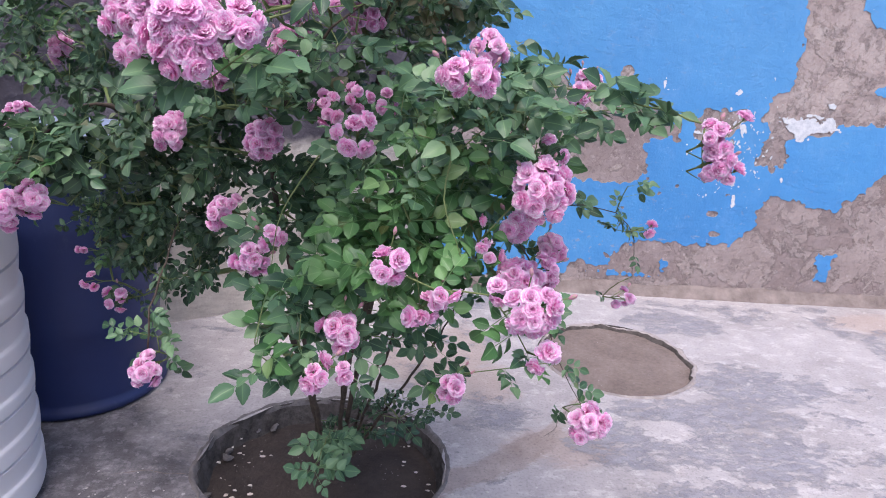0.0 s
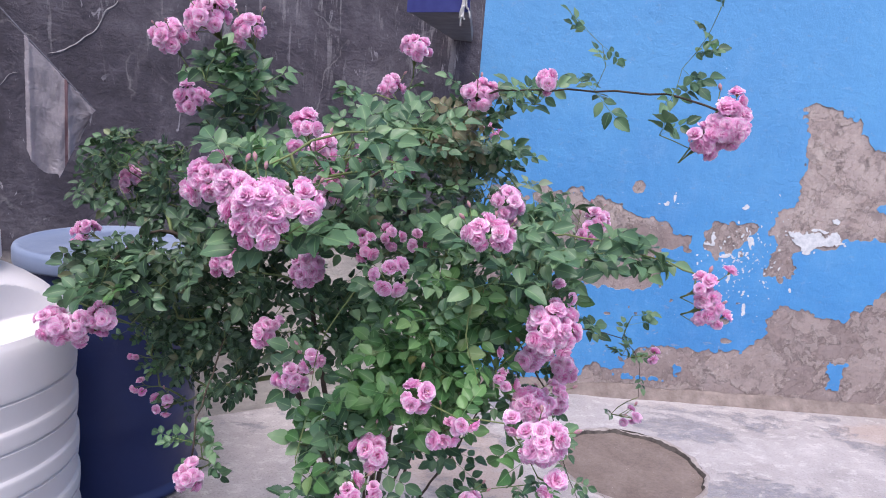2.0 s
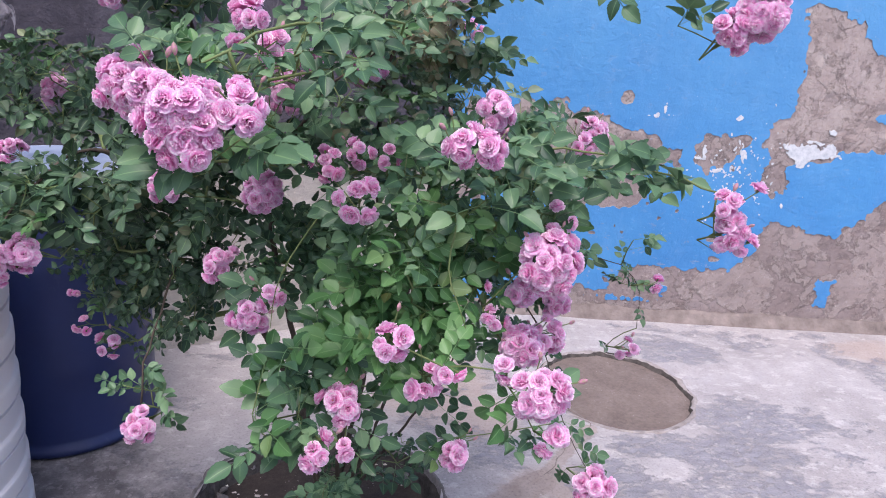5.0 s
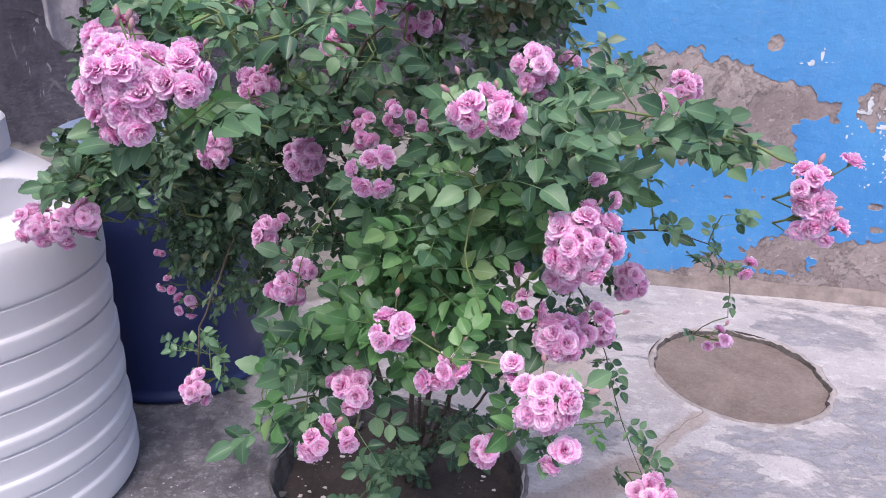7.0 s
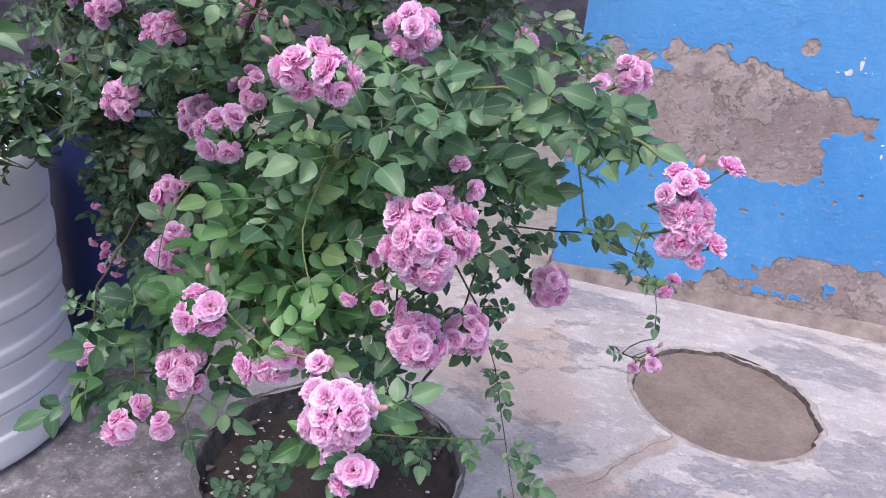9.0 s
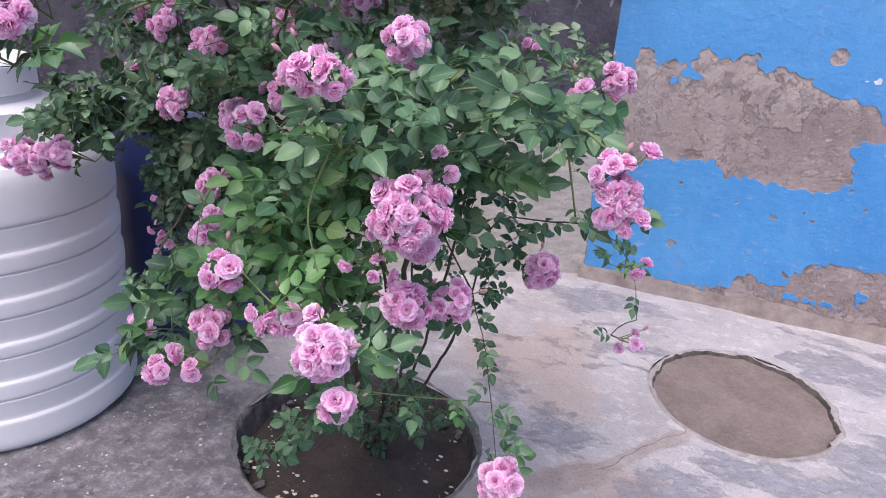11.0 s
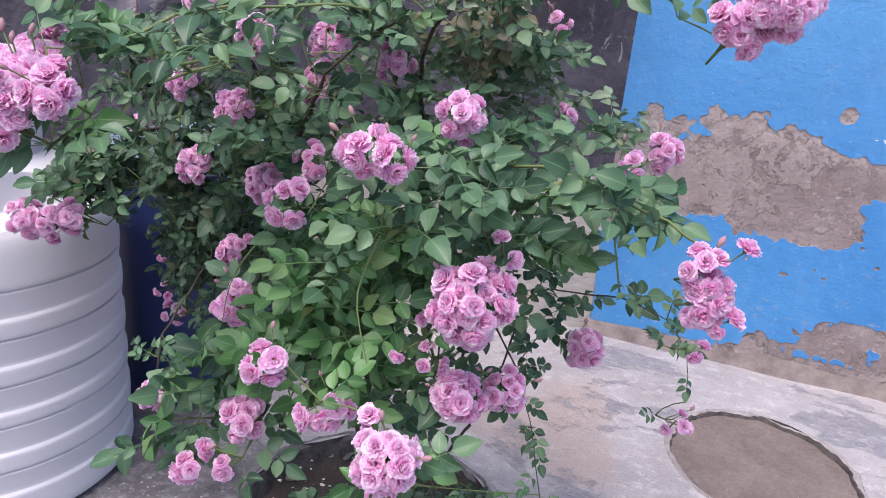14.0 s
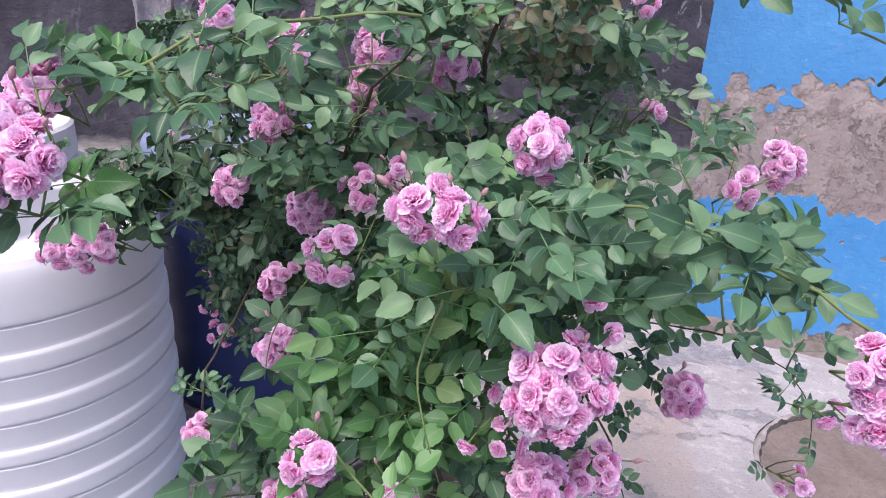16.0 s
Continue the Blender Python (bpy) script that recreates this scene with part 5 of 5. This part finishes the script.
def flower_mesh(seed):
    """A full pink rosette, face up, about one unit across."""
    rng = random.Random(seed)
    verts, faces, uvs, mats = [], [], [], []
    open_ = rng.uniform(0.85, 1.08)
    whorls = ((7, 97, 0.36, 0.41, 0.11), (7, 80, 0.37, 0.40, 0.11), (8, 63, 0.36, 0.37, 0.11), (8, 48, 0.35, 0.34, 0.10), (8, 36, 0.34, 0.32, 0.09), (7, 25, 0.33, 0.29, 0.07), (6, 14, 0.33, 0.28, 0.05), (5, 6, 0.32, 0.22, 0.025))
    for w, (n, tilt, length, width, r0) in enumerate(whorls):
        for k in range(n):
            a = 2 * math.pi * (k + 0.38 * w + rng.uniform(-0.42, 0.42)) / n
            t = radians(tilt * open_ + rng.uniform(-10, 10))
            ln, wd = length * rng.uniform(0.80, 1.12), width * rng.uniform(0.85, 1.2)
            roll = rng.uniform(0.0, 1.0) if tilt > 20 else rng.uniform(-0.2, 0.8)
            cupped = rng.uniform(-0.1, 0.5)
            swirl, wave, start = rng.uniform(-0.6, 0.6), rng.uniform(0.02, 0.062), rng.uniform(0, 6.28)
            off = r0 * rng.uniform(0.6, 1.5)
            o = len(verts)
            for q in (-1, -0.67, -0.33, 0, 0.33, 0.67, 1):
                r, z, rows = off, 0.02 * w, 6
                for i in range(rows):
                    e = i / (rows - 1)
                    s = e * (1 - 0.18 * q * q - 0.12 * max(0, 1 - 6 * abs(q)))
                    th = t * (0.6 + 0.4 * s) + roll * s * s * s
                    if i:
                        r += math.sin(th) * ln * (1 - 0.22 * q * q) / (rows - 1)
                        z += math.cos(th) * ln * (1 - 0.22 * q * q) / (rows - 1)
                    half = wd * 0.5 * (0.38 + 0.62 * math.sin(math.pi * (0.12 + 0.46 * s)))
                    deep = cupped * q * q * half + wave * math.sin(6.5 * q + start) * s * s
                    x, y, zz = r - math.cos(th) * deep, q * half, z + math.sin(th) * deep
                    turn = a + swirl * s * 0.5
                    ca, sa = math.cos(turn), math.sin(turn)
                    verts.append((x * ca - y * sa, x * sa + y * ca, zz))
                    uvs.append((0.5 + 0.5 * q, e))
            for q in range(6):
                for i in range(5):
                    b = o + q * 6 + i
                    faces.append((b, b + 6, b + 7, b + 1))
                    mats.append(0)
    # stamens and calyx
    for k in range(9 if seed % 3 == 0 else 0):
        a, r = rng.uniform(0, 6.28), rng.uniform(0.0, 0.07)
        v, f = tube([(r * math.cos(a), r * math.sin(a), 0.02), (1.4 * r * math.cos(a), 1.4 * r * math.sin(a), 0.27)], [0.008, 0.016], 5)
        o = len(verts)
        verts += list(v)
        uvs += [(0.5, 0.5)] * len(v)
        faces += [tuple(i + o for i in q) for q in f]
        mats += [1] * len(f)
    v, f = tube([(0, 0, -0.16), (0, 0, -0.08), (0, 0, 0.02), (0, 0, 0.05)], [0.03, 0.075, 0.085, 0.05], 8)
    o = len(verts)
    verts += list(v)
    uvs += [(0.5, 0.5)] * len(v)
    faces += [tuple(i + o for i in q) for q in f]
    mats += [2] * len(f)
    me = mesh_of("flower", verts, faces, M_PETAL, True, uvs)
    me.materials.append(M_STAMEN)
    me.materials.append(M_GREEN)
    me.polygons.foreach_set("material_index", mats)
    return me


FLOWERS = [flower_mesh(40 + i) for i in range(10)]


BUD = mesh_of("bud", *lathe([(0.0012, -0.004), (0.0034, 0.0), (0.0046, 0.004), (0.0044, 0.008), (0.003, 0.012), (0.0004, 0.015)], 9), simple("rose_bud", (0.55, 0.18, 0.36), (0.22, 0.25, 0.11), 220, 0.6), True)


def build_heads():
    rng = random.Random(14)
    for c, out, root, hr, hn in stalks:
        pieces, places = [tube([root, root.lerp(c, 0.5)], [0.0022, 0.0018], 6)], []
        hr = hr * 0.92
        turn = rng.uniform(0, 6.28)
        x = out.orthogonal().normalized()
        y = out.cross(x)
        sx, sy = rng.uniform(0.85, 1.25), rng.uniform(0.75, 1.1)
        hn = round(hn * (1.9 if hn > 5 else 1.35 if hn > 3 else 1))
        c = c - out * (0.2 * hr)
        for k in range(hn):
            cosb = 1 - (k + 0.5) / hn * 1.35
            sinb = math.sqrt(max(0, 1 - cosb * cosb))
            a = turn + k * 2.39996
            d = x * (sx * sinb * math.cos(a)) + y * (sy * sinb * math.sin(a)) + out * cosb
            p = c + (d * (hr * rng.uniform(0.50, 0.82)) if hn > 1 else d * 0.005)
            p += Vector((rng.uniform(-1, 1), rng.uniform(-1, 1), rng.uniform(-1, 1))) * 0.009
            face = (d + Vector((0, -0.15, 0.1)) + Vector((rng.uniform(-1, 1), rng.uniform(-1, 1), rng.uniform(-1, 1))) * 0.25).normalized()
            size = rng.uniform(0.034, 0.046) * (1.0 if hn < 14 else 1.06) * (0.85 if hr < 0.03 else 1.0) * (1.1 if c.y < 1.12 else 1.0)
            places.append((p, face, size))
            pieces.append(tube([root.lerp(c, 0.35), (root.lerp(c, 0.5) + p - face * 0.02) / 2, p - face * size * 0.12], [0.0013, 0.0011, 0.0011], 5))
        buds = []
        for _ in range(rng.randint(0, 2) if hn > 3 else 0):
            a = rng.uniform(0, 6.28)
            d = (x * math.cos(a) * 0.8 + y * math.sin(a) * 0.8 + Vector((0, 0, 0.9))).normalized()
            p = c + d * (hr + rng.uniform(0.012, 0.03))
            pieces.append(tube([root.lerp(c, 0.4), (root.lerp(c, 0.5) + p) / 2 + d * 0.004, p], [0.0012, 0.001, 0.0014], 5))
            buds.append((p, d))
        v, f = join(pieces)
        head = part("flower_head", mesh_of("flower_head", [Vector(q) - c for q in v], f, M_GREEN, True), rose, "cluster of full pink rosette flowers", Matrix.Translation(c - BASE))
        for p, face, size in places:
            m = frame_of(face.orthogonal(), face, p - c, size) @ pose(0, 0, 0, 0, 0, rng.uniform(0, 360))
            part("flower", FLOWERS[rng.randrange(len(FLOWERS))], head, m=m)
        for p, d in buds:
            part("bud", BUD, head, "tight rosy green bud", frame_of(d.orthogonal(), d, p - c, rng.uniform(0.6, 1.0)))


def build_dry_leaves():
    """A few bronze and withered leaves high at the back of the bush."""
    rng = random.Random(77)
    for _ in range(46):
        p = Vector((rng.gauss(0.97, 0.07), rng.gauss(1.72, 0.07), rng.gauss(1.67, 0.05)))
        k = min(range(len(shrub.pos)), key=lambda i: (shrub.pos[i] - p).length)
        p = shrub.pos[k]
        y = Vector((rng.uniform(-1, 1), rng.uniform(-1, 0.4), rng.uniform(-0.8, 0.5)))
        z = Vector((rng.uniform(-0.7, 0.7), -0.8, 0.7))
        part("leaf", DRY_MESH[rng.randrange(3)], rose, "withered bronze leaf", ROSE_INV @ frame_of(y, z, p, rng.uniform(0.5, 0.8)))


DRY_MESH = [mesh_of("leaf", v, f, M_YOUNG, True, uv) for v, f, uv in LEAVES[:3]]
build_wood()
build_leaves()
build_dry_leaves()
build_heads()


# ---- litter and cracks ----
def build_petal_litter():
    rng = random.Random(3)
    verts, faces = [], []
    for _ in range(75):
        a, q = (rng.gauss(3.75, 0.55) if rng.random() < 0.6 else rng.uniform(0, 6.28)), rng.uniform(0.35, 0.97) ** 0.6
        x, y = PIT_ROSE[0] + q * PIT_ROSE[2] * math.cos(a), PIT_ROSE[1] + q * PIT_ROSE[3] * math.sin(a)
        z = -0.078 + 0.004 * rng.random()
        s, t = rng.uniform(0.004, 0.012), rng.uniform(0, 6.28)
        o = len(verts)
        for k in range(6):
            b = t + k * math.pi / 3
            r = s * rng.uniform(0.6, 1.2)
            verts.append((x + r * math.cos(b), y + 0.7 * r * math.sin(b), z + rng.uniform(0, 0.003)))
        faces.append(tuple(range(o, o + 6)))
    ob = part("fallen_petal", mesh_of("fallen_petal", verts, faces, M_DRYLEAF))
    tagged(ob, "dried pale petals scattered on the dark soil", "petals", kind="stuff")


def build_crack(points, width, seed):
    verts, faces = [], []
    pts = resample([(x, y, 0.0) for x, y in points], 0.012)
    for i, p in enumerate(pts):
        d = pts[min(i + 1, len(pts) - 1)] - pts[max(i - 1, 0)]
        n = Vector((-d.y, d.x, 0)).normalized()
        w = width * (0.35 + abs(noise.noise((i * 0.31, seed, 0))) * 1.6) * min(1, (i + 1) / 6, (len(pts) - i) / 6)
        off = n * 0.012 * noise.noise((i * 0.16, seed, 3))
        verts += [p + off + n * w + Vector((0, 0, 0.0012)), p + off - n * w + Vector((0, 0, 0.0012))]
    for i in range(len(pts) - 1):
        faces.append((2 * i, 2 * i + 1, 2 * i + 3, 2 * i + 2))
    ob = part("floor_crack", mesh_of("floor_crack", verts, faces, M_CRACK))
    tagged(ob, "thin dark crack in the concrete floor", "crack", kind="structure")


M_CRACK = simple("crack_dirt", (0.15, 0.125, 0.115), (0.24, 0.205, 0.19), 60, 0.95)
build_petal_litter()
build_crack([(1.745, 2.62), (1.765, 2.57), (1.80, 2.50), (1.82, 2.45), (1.76, 2.38), (1.68, 2.28), (1.60, 2.13), (1.53, 2.05)], 0.004, 1.0)
build_crack([(1.09, 1.70), (1.115, 1.65), (1.12, 1.61), (1.165, 1.56), (1.17, 1.48)], 0.0045, 5.0)
build_crack([(0.27, 1.72), (0.10, 1.74), (-0.02, 1.70)], 0.0025, 3.0)


def build_stones():
    rng = random.Random(17)
    for _ in range(16):
        a = rng.uniform(0.2, 2.9) if rng.random() < 0.6 else rng.uniform(3.2, 6.2)
        q = rng.uniform(0.86, 0.96)
        x, y = PIT_ROSE[0] + q * PIT_ROSE[2] * math.cos(a), PIT_ROSE[1] + q * PIT_ROSE[3] * math.sin(a)
        bm = bmesh.new()
        bmesh.ops.create_icosphere(bm, subdivisions=2, radius=1.0)
        sx, sy, sz = rng.uniform(0.010, 0.026), rng.uniform(0.008, 0.016), rng.uniform(0.006, 0.011)
        k = rng.uniform(0, 50)
        for v in bm.verts:
            d = 1 + 0.45 * noise.noise((v.co.x * 1.3 + k, v.co.y * 1.3, v.co.z * 1.3))
            v.co = Vector((v.co.x * sx * d, v.co.y * sy * d, v.co.z * sz * d))
        me = bpy.data.meshes.new("mortar_lump")
        bm.to_mesh(me)
        bm.free()
        me.materials.append(M_MORTAR)
        ob = part("mortar_lump", me, m=pose(x, y, -0.079 + sz * 0.4, 0, 0, rng.uniform(0, 360)))
        tagged(ob, "broken lump of mortar on the pit soil", "rubble", "rubble in the rose pit")


build_stones()


def build_long_shoots():
    for pts in ([(1.06, 1.03, 1.31), (1.045, 0.985, 1.22), (1.075, 0.955, 1.14), (1.10, 0.95, 1.07)], [(0.80, 1.22, 1.30), (0.70, 1.13, 1.14), (0.68, 1.10, 1.02)]):
        p = resample(pts, 0.03)
        under_rose("long_shoot", *tube(p, [0.0024 - 0.0018 * i / len(p) for i in range(len(p))], 7), M_GREEN, True, "long pale green shoot")


build_long_shoots()


def build_grit():
    rng = random.Random(29)
    verts, faces = [], []
    for _ in range(220):
        x, y = rng.uniform(-0.35, 1.5), rng.uniform(0.75, 1.75)
        if math.hypot((x - PIT_ROSE[0]) / PIT_ROSE[2], (y - PIT_ROSE[1]) / PIT_ROSE[3]) < 1.08 or math.hypot(x + 0.61, y - 1.5) < 0.46:
            continue
        s = rng.uniform(0.0015, 0.006)
        o = len(verts)
        t = rng.uniform(0, 6.28)
        for k in range(5):
            b = t + k * 1.2566
            r = s * rng.uniform(0.7, 1.3)
            verts.append((x + r * math.cos(b), y + r * math.sin(b), 0.0005))
        verts.append((x, y, s * rng.uniform(0.4, 0.9)))
        faces += [(o + k, o + (k + 1) % 5, o + 5) for k in range(5)]
    ob = part("floor_grit", mesh_of("floor_grit", verts, faces, M_GRIT))
    tagged(ob, "pale grit and chips strewn over the concrete", "grit", kind="stuff")


M_GRIT = simple("pale_grit", (0.30, 0.28, 0.27), (0.62, 0.59, 0.56), 9, 0.9)
build_grit()
